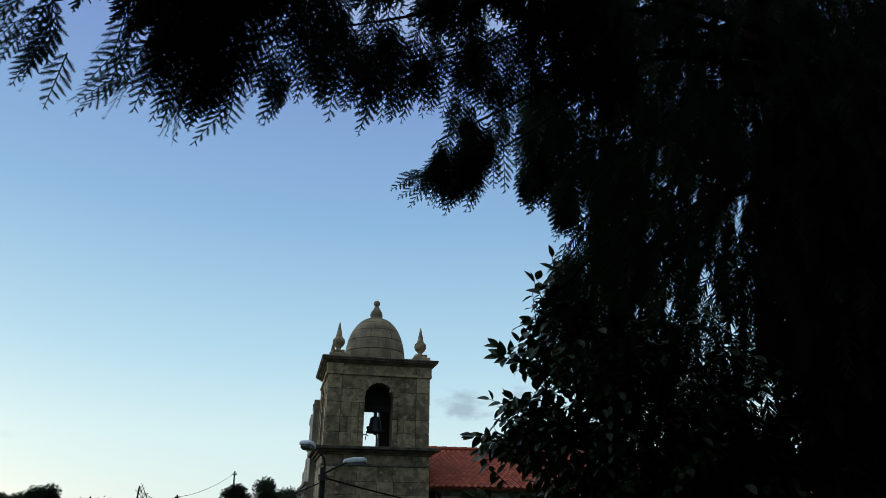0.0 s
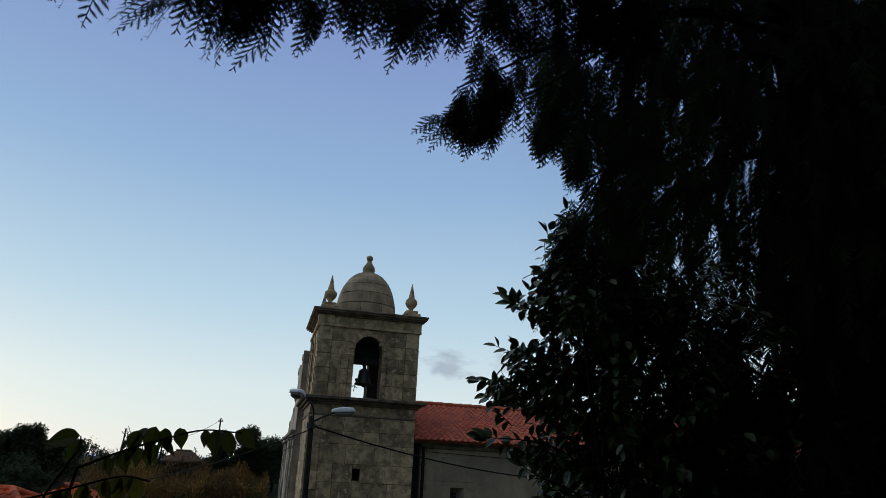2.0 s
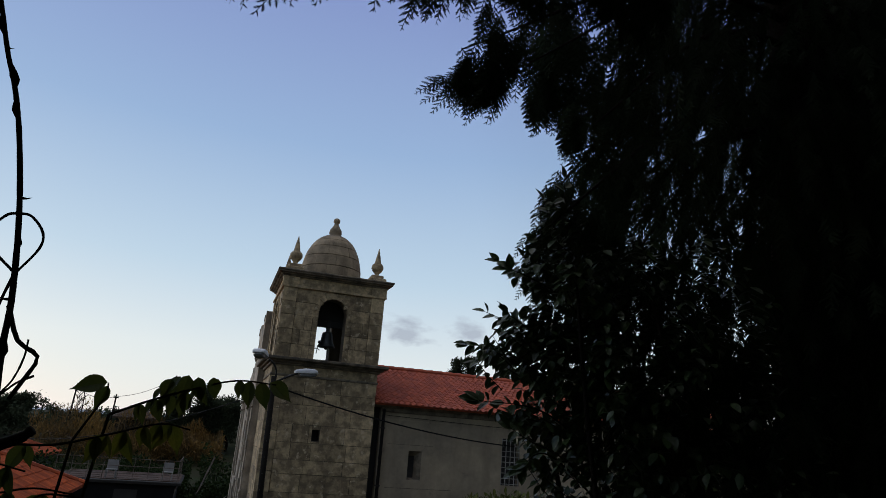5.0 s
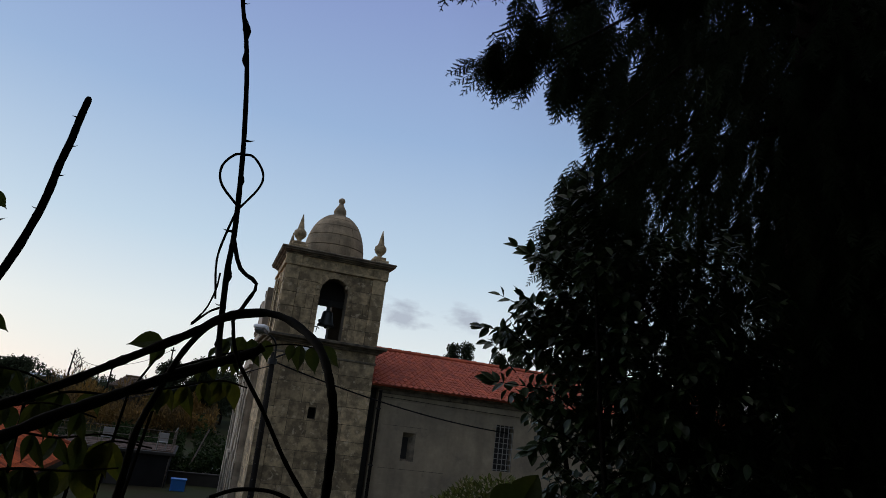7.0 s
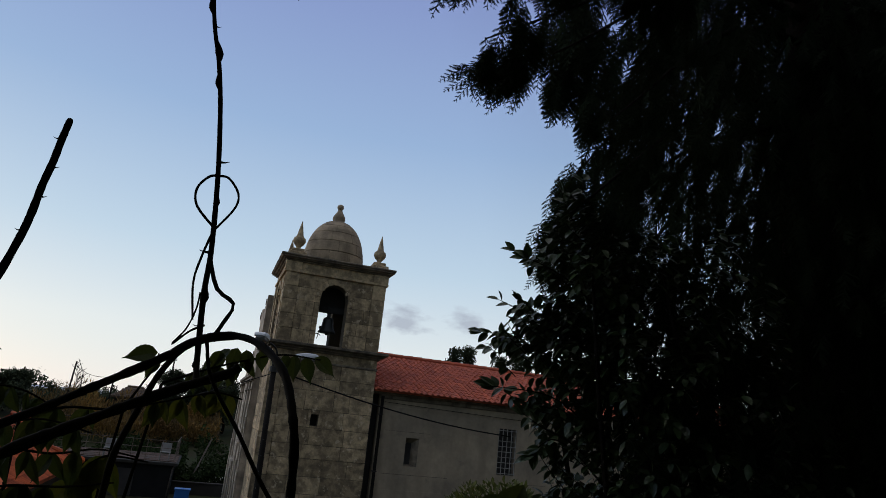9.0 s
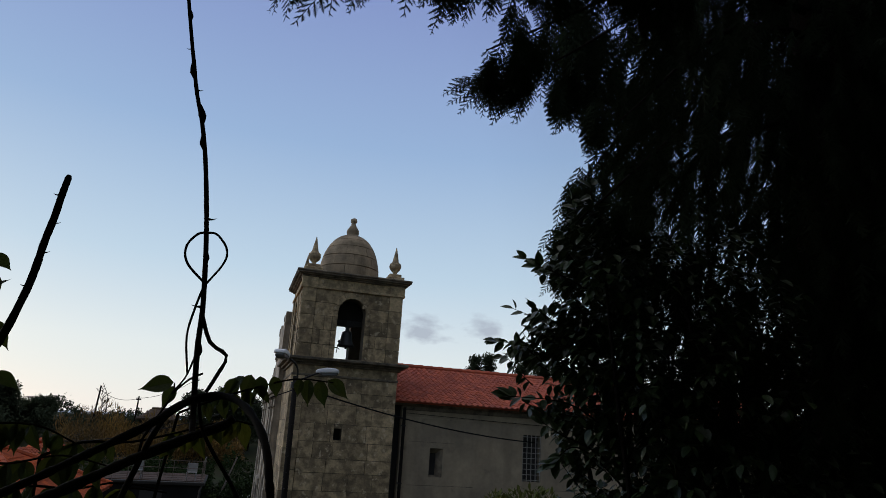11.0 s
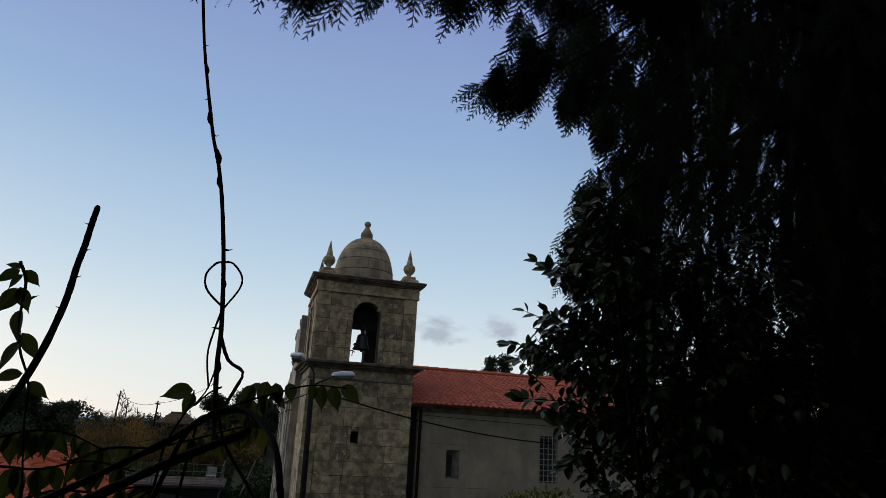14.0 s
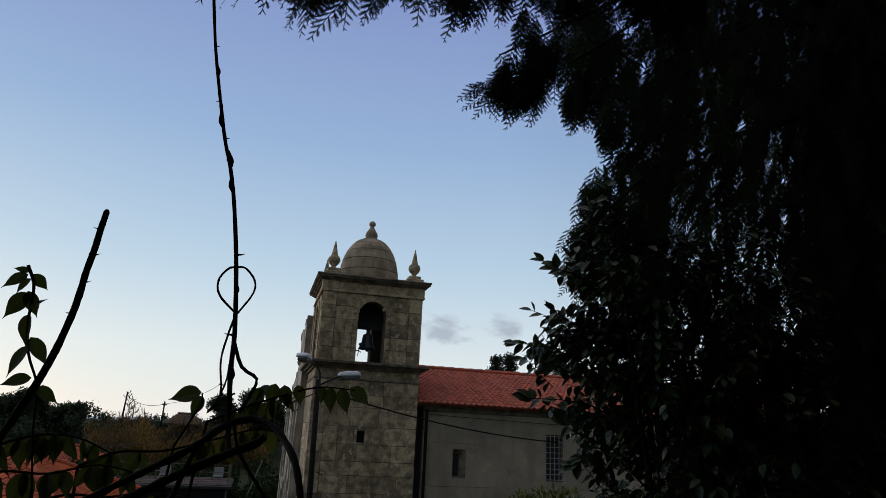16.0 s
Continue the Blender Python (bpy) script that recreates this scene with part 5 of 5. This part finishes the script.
    for g in NEAR_LEAF:
        b, e = Vector(g[:3]), Vector(g[3:])
        v, f = leaf_form(0.8, 0.06, 0.2, 8)
        m = leaf_pose(b, e - b, -AHEAD + Vector((0, 0, 0.6)), (e - b).length)
        ob = new("leaf", small_mesh("leaf", [tuple(m @ Vector(q)) for q in v], f, VINELEAF))
        ob.parent = t
        ob.matrix_parent_inverse = Matrix.Translation(-foot)
        part("stalk", tube(smooth_line([b, b.lerp(foot, 0.4) + Vector((0, 0.03, 0)), foot], 5), 0.002, 0.005, 6), CANE, t)


build_near_leaf()


# ---- street lamp and cables ----
def build_street_lamp():
    x, y = -1.86, -5.0
    g = ground_height(x, y)
    t = thing("street_lamp", "dark utility pole with two pale lamp heads", "street lamp", (x, y, g))
    part("pole", tube([Vector((x + 0.06 * (8.2 - z) / 3, y, z)) for z in (g - 0.1, 4, 6, 8.28)], 0.085, 0.07, 12), POLE, t, smooth=True)
    for z in (7.4, 7.0, 6.6, 6.2, 5.8, 5.4, 5.0, 4.6):
        part("step_bolt", tube([Vector((x + 0.03, y - 0.08, z)), Vector((x + 0.02, y - 0.2, z))], 0.014, 0.014, 6), IRON, t)
    part("collar", lathe([(0.12, 7.95), (0.12, 8.1)], x, y, 12), IRON, t)
    for pts, centre, d in (([(x, y - 0.05, 7.95), (x + 0.03, y - 0.09, 8.35), (x - 0.05, y - 0.2, 8.56), (x - 0.22, y - 0.36, 8.68)], Vector((x - 0.44, y - 0.55, 8.76)), Vector((-0.42, -0.9, 0.1))),
                           ([(x, y - 0.05, 8.1), (x + 0.25, y - 0.1, 8.24), (x + 0.45, y - 0.1, 8.34), (x + 0.6, y - 0.1, 8.40)], Vector((x + 0.84, y - 0.1, 8.43)), Vector((0.97, -0.2, 0.05)))):
        a = part("arm", tube(smooth_line(pts, 6), 0.028, 0.025, 8), IRON, t, smooth=True)
        d.normalize()
        s = d.cross(Vector((0, 0, 1))).normalized()
        u = s.cross(d)

        def square(c):
            return math.copysign(abs(c) ** 0.36, c)

        def shell(rows, low, high):
            bm = bmesh.new()
            rings = []
            for k, w, h in rows:
                rings.append([bm.verts.new(centre + d * k + s * w * square(math.cos(q)) + u * h * min(high, max(low, square(math.sin(q))))) for q in (2 * math.pi * i / 14 for i in range(14))])
            for p, q in zip(rings, rings[1:]):
                for i in range(14):
                    bm.faces.new((p[i], p[(i + 1) % 14], q[(i + 1) % 14], q[i]))
            bm.faces.new(rings[0]), bm.faces.new(rings[-1])
            bmesh.ops.recalc_face_normals(bm, faces=bm.faces[:])
            return bm
        hd = part("lamp_head", shell(((-0.33, 0.05, 0.05), (-0.28, 0.09, 0.085), (-0.02, 0.15, 0.125), (0.22, 0.165, 0.105), (0.285, 0.15, 0.07), (0.30, 0.12, 0.03)), -0.12, 1.0), LAMPMETAL, a, "pale metal lamp head", True)
        part("glass_bowl", shell(((-0.2, 0.06, 0.06), (-0.14, 0.12, 0.1), (0.1, 0.145, 0.12), (0.22, 0.135, 0.1), (0.27, 0.1, 0.05)), -1.0, -0.12), LAMPGLASS, hd)
    return t


build_street_lamp()


def cable(label, a, b, sag, r=0.012):
    a, b = Vector(a), Vector(b)
    pts = []
    for k in range(17):
        t = k / 16
        p = a.lerp(b, t)
        p.z -= sag * 4 * t * (1 - t)
        pts.append(p)
    ob = part("overhead_cable", tube(pts, r, r, 6), CABLE)
    tagged(ob, label, "cable")


cable("black overhead cable slung from pole to nave wall", (-1.8, -5.0, 8.02), (6.9, -1.42, 6.92), 0.22, 0.021)
cable("black overhead cable running off from the pole", (-1.9, -5.0, 7.9), (-12.0, 14.0, 5.6), 0.5, 0.014)
cable("thin black wire clipped along the nave wall", (2.2, -1.44, 7.62), (12.0, -1.44, 7.45), 0.03, 0.008)


# ---- yard and houses beyond ----
def build_terrace():
    t = thing("flat_roofed_shed", "black tarred shed with a railed flat roof", "shed", (-6.6, 13.5, 2.5))
    part("wall", boxes((-9.6, -4.35, 12.0, 17.0, 2.3, 3.95)), TARRED, t)
    part("roof_slab", boxes((-9.8, -4.15, 11.8, 17.2, 3.95, 4.09), bevel=0.02), CONCRETE, t)
    part("downpipe", tube([Vector((-4.3, 11.94, 3.95)), Vector((-4.36, 11.93, 3.8)), Vector((-4.42, 11.95, 2.5))], 0.03, 0.03, 8), RUSTBAR, t, "pale downpipe on the shed corner", True)
    part("roof_boards", boxes(*[(-9.7, -4.25, 12.3 + 0.6 * k, 12.85 + 0.6 * k, 4.09, 4.12 + 0.008 * (k % 2)) for k in range(8)]), ROOFBOARD, t, "weathered brown boards on the flat roof")
    part("doorway", boxes((-7.0, -6.0, 11.985, 12.0, 2.5, 3.7)), DARK, t)
    r = thing("roof_railing", "pale rusty metal railing round the shed roof", "railing", (-6.6, 12.0, 4.09))
    for k in range(9):
        x = -9.6 + 5.25 * k / 8
        part("post", tube([Vector((x, 11.95, 4.09)), Vector((x, 11.95, 5.08))], 0.016, 0.016, 6), RUSTBAR, r)
    for z in (5.06, 4.72, 4.4):
        part("rail", tube([Vector((-9.7, 11.95, z)), Vector((-4.3, 11.95, z))], 0.014, 0.014, 6), RUSTBAR, r)
    for k in range(3):
        part("post", tube([Vector((-4.35, 13.5 + k * 1.6, 4.09)), Vector((-4.35, 13.5 + k * 1.6, 5.08))], 0.016, 0.016, 6), RUSTBAR, r)
    part("rail", tube([Vector((-4.35, 11.95, 5.06)), Vector((-4.35, 17, 5.06))], 0.014, 0.014, 6), RUSTBAR, r)
    for x in (-7.35, -4.85):
        c = thing("garden_chair", "white plastic garden chair on the shed roof", "chair", (x, 12.7, 4.09), group="chairs on the shed roof")
        part("seat", boxes((x - 0.24, x + 0.24, 12.5, 12.95, 4.48, 4.52), bevel=0.01), PLASTIC, c)
        part("backrest", boxes((x - 0.24, x + 0.24, 12.93, 12.97, 4.52, 4.92), bevel=0.012), PLASTIC, c)
        for sx in (-1, 1):
            for yy in (12.53, 12.92):
                part("leg", boxes((x + sx * 0.21 - 0.02, x + sx * 0.21 + 0.02, yy - 0.02, yy + 0.02, 4.09, 4.48)), PLASTIC, c)
    q = thing("leaning_plank", "weathered plank leaning on the bank behind the shed", "plank", (-3.3, 16.5, 2.6))
    part("plank", tube([Vector((-3.6, 16.0, 2.6)), Vector((-2.75, 16.5, 5.15))], 0.05, 0.045, 6), RUSTBAR, q)
    b = thing("blue_bin", "blue plastic crate by the yard wall", "bin", (-3.75, 11.3, 2.5))
    bm = boxes((-4.05, -3.40, 11.0, 11.5, ground_height(-3.7, 11.2) - 0.02, 3.02), bevel=0.03)
    part("crate", bm, BLUE, b)
    part("rim", boxes((-4.08, -3.37, 10.97, 11.53, 3.0, 3.06), bevel=0.01), BLUE, b)
    w = part("yard_wall", boxes((-4.3, 3.0, 13.6, 13.85, 2.2, 3.05), (-4.33, 3.0, 13.57, 13.88, 3.05, 3.12), bevel=0.01), CONCRETE)
    tagged(w, "low grey concrete wall along the yard", "wall", kind="structure")


build_terrace()


def lay_tiles(parent, origin, along, up, width, length, seed, keep=None, cover=None):
    """Rows of curved tiles on a slope, joined; keep(u, v) tells which ones lie on it."""
    rng = random.Random(seed)
    along, up = along.normalized(), up.normalized()
    out = along.cross(up)
    base = [v.co.copy() for v in HOUSE_TILE.vertices]
    polys = [tuple(p.vertices) for p in HOUSE_TILE.polygons]
    vs, fs = [], []
    for c in range(int(width / 0.208)):
        for r in range(int(length / 0.37)):
            u, v = 0.1 + c * 0.208, r * 0.37
            if keep and not keep(u, v + 0.2):
                continue
            p = origin + along * (u + rng.uniform(-0.006, 0.006)) + up * (v - 0.04)
            tilt = -0.03 + rng.uniform(-0.015, 0.015)
            k = len(vs)
            vs += [p + along * q.x + up * q.y + out * (q.z + q.y * tilt + 0.012) for q in base]
            fs += [tuple(k + q for q in f) for f in polys]
    ob = new("roof_tiles", small_mesh("roof_tiles", vs, fs, cover or OLD_TILE))
    ob.parent = parent
    tagged(ob, kind="stuff")


def house(name, label, x0, x1, y0, y1, wall_top, ridge, seed, hip=2.6, cover=None):
    """A low house with a tiled roof, its ridge along x, hipped at the near end."""
    g = 2.2
    t = thing(name, label, "house", ((x0 + x1) / 2, (y0 + y1) / 2, g))
    part("wall", boxes((x0 + 0.3, x1 - 0.35, y0 + 0.35, y1 - 0.35, g, wall_top)), CONCRETE, t)
    ym, e = (y0 + y1) / 2, wall_top - 0.08
    bm = bmesh.new()
    top = [bm.verts.new(p) for p in ((x0, y0, e), (x1, y0, e), (x1, y1, e), (x0, y1, e), (x0 + hip, ym, ridge), (x1 - hip, ym, ridge))]
    low = [bm.verts.new((v.co.x, v.co.y, e - 0.1)) for v in top[:4]]
    for f in ((0, 1, 5, 4), (1, 2, 5), (2, 3, 4, 5), (3, 0, 4)):
        bm.faces.new([top[i] for i in f])
    for i in range(4):
        bm.faces.new((top[i], low[i], low[(i + 1) % 4], top[(i + 1) % 4]))
    bm.faces.new(low[::-1])
    bmesh.ops.recalc_face_normals(bm, faces=bm.faces[:])
    roof = part("roof", bm, cover or OLD_TILE, t)
    part("window", boxes(((x0 + x1) / 2 - 0.5, (x0 + x1) / 2 + 0.5, y0 + 0.33, y0 + 0.35, wall_top - 1.5, wall_top - 0.5)), DARK, t)
    s1, s2 = Vector((0, ym - y0, ridge - e)), Vector((-hip, 0, ridge - e))
    w, d = x1 - x0, y1 - y0
    lay_tiles(roof, Vector((x0, y0, e)), Vector((1, 0, 0)), s1, w, s1.length, seed, lambda u, v: u > hip * v / s1.length and u < w - hip * v / s1.length, cover)
    lay_tiles(roof, Vector((x1, y0, e)), Vector((0, 1, 0)), s2, d, s2.length, seed + 1, lambda u, v: u > d / 2 * v / s2.length and u < d - d / 2 * v / s2.length, cover)
    caps = bmesh.new()
    for a, b in ((top_a, top_b) for top_a, top_b in (((x0 + hip, ym, ridge), (x1 - hip, ym, ridge)), ((x1, y0, e), (x1 - hip, ym, ridge)), ((x1, y1, e), (x1 - hip, ym, ridge)))):
        a, b = Vector(a), Vector(b)
        n = max(2, int((b - a).length / 0.42))
        for k in range(n):
            tube([a.lerp(b, k / n) + Vector((0, 0, 0.05)), a.lerp(b, (k + 1.06) / n) + Vector((0, 0, 0.06))], 0.12, 0.10, 8, bm=caps)
    part("ridge_tiles", caps, cover or OLD_TILE, roof)
    return t


def tile_mesh(mat):
    """One curved clay tile, 0.21 m wide and 0.43 m long, lying along +y."""
    w, ln, n = 0.21, 0.43, 6
    bm = bmesh.new()
    rows = []
    for v in (0.0, ln):
        rows.append([bm.verts.new((w * (k / n - 0.5), v, 0.012 + 0.06 * (0.5 - 0.5 * math.cos(2 * math.pi * k / n)) + (0.022 if v == 0 else 0))) for k in range(n + 1)])
    low = [bm.verts.new((v.co.x, 0.0, v.co.z - 0.022)) for v in rows[0]]
    for k in range(n):
        bm.faces.new((rows[0][k], rows[0][k + 1], rows[1][k + 1], rows[1][k]))
        bm.faces.new((low[k], low[k + 1], rows[0][k + 1], rows[0][k]))
    me = bpy.data.meshes.new("roof_tile")
    bm.to_mesh(me)
    bm.free()
    me.materials.append(mat)
    return me


HOUSE_TILE = tile_mesh(TILE_REST)
house("low_house", "low house with a red clay tile roof", -17.0, -7.2, -6.0, 4.0, 4.60, 5.92, 91)
house("far_house", "far house with a brown tile roof above the brush", -11.5, -8.2, 43.0, 47.5, 6.9, 7.75, 93, hip=1.0, cover=BROWN_TILE)
house("far_house", "small far house with an orange tile roof", -17.5, -13.2, 28.0, 33.0, 4.2, 5.0, 92)


# ---- trees and brush beyond ----
def far_tree(x, y, top, radius, seed, mat, label, bare=False, name="tree", group=""):
    rng = random.Random(seed)
    g = ground_height(x, y)
    h = top - g
    t = thing(name, label, "tree", (x, y, g), group=group)
    trunk = [Vector((x + rng.uniform(-0.1, 0.1) * k, y, g - 0.1 + (h * (0.75 if not bare else 0.97) + 0.1) * k / 5)) for k in range(6)]
    part("trunk", tube(trunk, (0.03 if not bare else 0.016) * h, (0.008 if not bare else 0.003) * h, 7), BARK, t)
    clumps = []
    limbs = bmesh.new()
    for k in range(9 if not bare else 26):
        a, e = rng.uniform(0, 6.28), rng.uniform(0.1, 1.1) if not bare else rng.uniform(0.35, 1.0)
        q = k / 25
        s = trunk[1].lerp(trunk[-1], 0.1 + 0.82 * q) if bare else trunk[2].lerp(trunk[-1], rng.uniform(0, 1))
        ln = radius * (rng.uniform(0.5, 0.95) if not bare else (1.05 - 0.75 * q) * rng.uniform(0.7, 1.1))
        tip = s + Vector((math.cos(a) * math.cos(e), math.sin(a) * math.cos(e), math.sin(e))) * ln
        tip.z = min(tip.z, top)
        line = smooth_line([s, s.lerp(tip, 0.5) + Vector((0, 0, 0.08 * ln)), tip], 3)
        tube(line, 0.008 * h if not bare else 0.03, 0.003 * h if not bare else 0.012, 4, bm=limbs)
        clumps.append(tip)
        for _ in range(7 if bare else 0):
            p = line[rng.randint(1, len(line) - 1)]
            d = (tip - s).normalized() + Vector((rng.uniform(-0.8, 0.8), rng.uniform(-0.8, 0.8), rng.uniform(-0.1, 0.9)))
            r = p + d.normalized() * ln * rng.uniform(0.2, 0.5)
            tube([p, p.lerp(r, 0.5) + Vector((0, 0, 0.02)), r], 0.016, 0.009, 3, bm=limbs)
    part("limbs", limbs, BARK, t)
    if bare:
        return t
    clumps += [Vector((x, y, top - radius * 0.4)), Vector((x, y, top - radius * 0.9))]
    mats = []
    for c in clumps:
        rr = radius * rng.uniform(0.28, 0.5)
        for _ in range(int(1400 * (rr / 0.8) ** 1.3) + 120):
            q = Vector((rng.gauss(0, 0.5), rng.gauss(0, 0.5), rng.gauss(0, 0.42)))
            q *= rr * min(1.0, 1.15 / max(0.01, q.length))
            p = c + q
            if p.z > top + 0.2:
                continue
            mats.append(leaf_pose(p, q + Vector((rng.uniform(-1, 1), rng.uniform(-1, 1), rng.uniform(-1, 1))) * rr, Vector((rng.uniform(-1, 1), rng.uniform(-1, 1), 1)), rng.uniform(0.12, 0.27)))
    v, f = leaf_form(0.6, 0.1, 0.1, 2)
    joined("crown", v, f, mats, mat, t, kind="stuff")
    return t


for k, (x, y, top, r) in enumerate(((-6.7, 46, 9.9, 1.5), (-3.9, 45, 10.4, 1.8), (-22.4, 45, 9.4, 1.6), (-24.5, 47, 8.9, 1.9), (-20.6, 48, 8.2, 1.5), (-26.8, 44, 8.4, 2.2), (-1.5, 47, 9.6, 2.4))):
    far_tree(x, y, top, r, 100 + k, FARTREE, "dark round-headed tree on the far bank", group="trees on the far bank")
for k, (x, y, top, r) in enumerate(((19.3, 40, 15.1, 1.8), (21.1, 41, 15.5, 1.8), (24.8, 41, 14.8, 1.5), (27.5, 42, 15.0, 2.2))):
    far_tree(x, y, top, r, 120 + k, FARTREE, "dark tree rising behind the nave roof", group="trees behind the nave")
far_tree(-14.5, 45, 9.9, 1.35, 130, FARTREE, "bare leafless tree on the far bank", bare=True)
far_tree(23.3, 40, 15.6, 1.3, 131, FARTREE, "bare leafless tree behind the nave roof", bare=True)
far_tree(-9.2, 46, 8.3, 1.0, 132, FARTREE, "bare twiggy tree on the far bank", bare=True)


def brush(name, label, mat, spots, seed, n, size, category="brush", wide=0.6, rise=1.2):
    """A bank of mixed brush that nobody could count."""
    rng = random.Random(seed)
    mats = []
    for x0, x1, y0, y1, high in spots:
        for _ in range(n):
            x, y = rng.uniform(x0, x1), rng.uniform(y0, y1)
            hh = high * (0.55 + 0.6 * noise.noise(Vector((x * 0.45, y * 0.45, seed))))
            p = Vector((x, y, ground_height(x, y) + max(0.1, hh) * rng.random() ** 0.6))
            mats.append(leaf_pose(p, Vector((rng.uniform(-1, 1), rng.uniform(-1, 1), rng.uniform(-0.6, rise))), Vector((rng.uniform(-1, 1), rng.uniform(-1, 1), 1)), size * rng.uniform(0.6, 1.4)))
    v, f = leaf_form(wide, 0.1, 0.1, 2)
    ob = joined(name, v, f, mats, mat, None, label, "stuff")
    ob["category"] = category


brush("autumn_brush", "rust and ochre autumn brush on the far bank", AUTUMN, [(-16.5, -7, 36, 46, 4.0), (-8, -2, 38, 46, 3.4)], 3, 12000, 0.42, wide=0.16, rise=4.0)
def woods(name, label, mat, strips, seed):
    """Far woods: crowns of uneven height, too many to count, as one mesh."""
    rng = random.Random(seed)
    mats = []
    for x0, x1, y0, y1, low, high, n in strips:
        for _ in range(n):
            x, y = rng.uniform(x0, x1), rng.uniform(y0, y1)
            g, r = ground_height(x, y), rng.uniform(0.9, 1.7)
            top = rng.uniform(low, high) + 0.8 * noise.noise(Vector((x * 0.2, y * 0.2, seed)))
            for _ in range(7):
                c = Vector((x + rng.gauss(0, 0.55) * r, y + rng.gauss(0, 0.55) * r, top - r * rng.uniform(0.3, 2.2)))
                rr = r * rng.uniform(0.3, 0.55)
                for _ in range(52):
                    q = Vector((rng.gauss(0, 0.5), rng.gauss(0, 0.5), rng.gauss(0, 0.45)))
                    q *= rr * min(1.0, 1.15 / max(0.01, q.length))
                    mats.append(leaf_pose(c + q, Vector((rng.uniform(-1, 1), rng.uniform(-1, 1), rng.uniform(-1, 1))), Vector((rng.uniform(-1, 1), rng.uniform(-1, 1), 1)), rng.uniform(0.17, 0.36)))
    v, f = leaf_form(0.65, 0.1, 0.1, 2)
    ob = joined(name, v, f, mats, mat, None, label, "stuff")
    ob["category"] = "woods"


woods("far_woods", "dark mixed woods along the skyline", FARTREE, [(-45, -18.5, 46, 60, 7.0, 8.5, 105), (-17, 2, 49, 60, 6.8, 7.8, 55), (2, 16, 46, 60, 7.0, 9.0, 25), (16, 50, 44, 60, 11.0, 13.5, 60), (-30, -20, 38, 44, 5.6, 6.8, 22)], 7)
brush("dark_hedge", "dark green hedge behind the yard wall", HEDGE, [(-4.6, 2.5, 14.6, 17.5, 2.0), (-3.5, 6, 20, 26, 3.4), (-16, -9.8, 10, 26, 2.6), (-9, -4, 19, 30, 2.6)], 9, 4500, 0.22, "hedge")


brush("flower_bed", "small white flowers along the grass behind the shed", PETAL, [(-3.1, -0.8, 14.35, 14.6, 2.4)], 15, 46, 0.07, "flowers", wide=0.9)


def utility_pole(x, y, top, lean, arm=True):
    g = ground_height(x, y)
    t = thing("utility_pole", "leaning wooden utility pole on the far bank", "pole", (x, y, g), group="poles on the far bank")
    part("post", tube([Vector((x, y, g - 0.2)), Vector((x + lean, y, top))], 0.095, 0.065, 8), POLE, t)
    if not arm:
        return
    part("crossarm", boxes((x + lean - 0.22, x + lean + 0.22, y - 0.05, y + 0.05, top - 0.35, top - 0.25)), POLE, t)
    for s in (-0.17, 0, 0.17):
        part("insulator", lathe([(0.03, top - 0.25), (0.05, top - 0.2), (0.04, top - 0.12)], x + lean + s, y, 8), LAMPMETAL, t)


utility_pole(-15.35, 45, 9.5, 0.25, False)
utility_pole(-11.85, 45, 8.8, 0.1)
utility_pole(-7.0, 46, 11.0, 0.0)
cable("thin far power line between the poles", (-15.2, 45, 9.2), (-11.75, 45, 8.6), 0.5, 0.02)
cable("thin far power line between the poles", (-11.75, 45, 8.6), (-7.0, 46, 10.8), 0.4, 0.02)


# ---- roof tiles ----
def build_tiles():
    rng = random.Random(4)
    one = tile_mesh(TILE)
    up = Vector((0, RIDGE_Y - EAVE_Y, RIDGE_Z - 0.06 - EAVE))
    length = up.length
    up.normalize()
    tilt = math.atan2(up.z, up.y)
    cols, rows = int((N_END + 0.3 - 1.76) / 0.208), int(length / 0.37)
    vs, fs = [], []
    base = [v.co.copy() for v in one.vertices]
    polys = [tuple(p.vertices) for p in one.polygons]
    for c in range(cols):
        for r in range(rows):
            x = 1.86 + c * 0.208
            p = Vector((x, EAVE_Y - 0.05, EAVE - 0.01)) + up * (r * 0.37) + Vector((rng.uniform(-0.006, 0.006), 0, rng.uniform(-0.004, 0.006)))
            m = Matrix.Translation(p) @ Euler((tilt - 0.03 + rng.uniform(-0.012, 0.012), 0, rng.uniform(-0.02, 0.02))).to_matrix().to_4x4()
            if c < 21:
                ob = new("roof_tile", one)
                ob.parent = ROOF
                ob.matrix_basis = m
            else:
                k = len(vs)
                vs += [m @ v for v in base]
                fs += [tuple(k + q for q in f) for f in polys]
    me = bpy.data.meshes.new("roof_tiles")
    me.from_pydata(vs, [], fs)
    me.materials.append(TILE_REST)
    ob = new("roof_tiles", me)
    ob.parent = ROOF
    tagged(ob, kind="stuff")
    cap = bmesh.new()
    x = 1.8
    while x < N_END + 0.3:
        a = tube([Vector((x, RIDGE_Y, RIDGE_Z - 0.02)), Vector((x + 0.44, RIDGE_Y, RIDGE_Z - 0.01))], 0.11, 0.125, 8)
        me2 = bpy.data.meshes.new("t")
        a.to_mesh(me2)
        a.free()
        cap.from_mesh(me2)
        bpy.data.meshes.remove(me2)
        x += 0.42
    part("ridge_tiles", cap, TILE_REST, ROOF)


build_tiles()
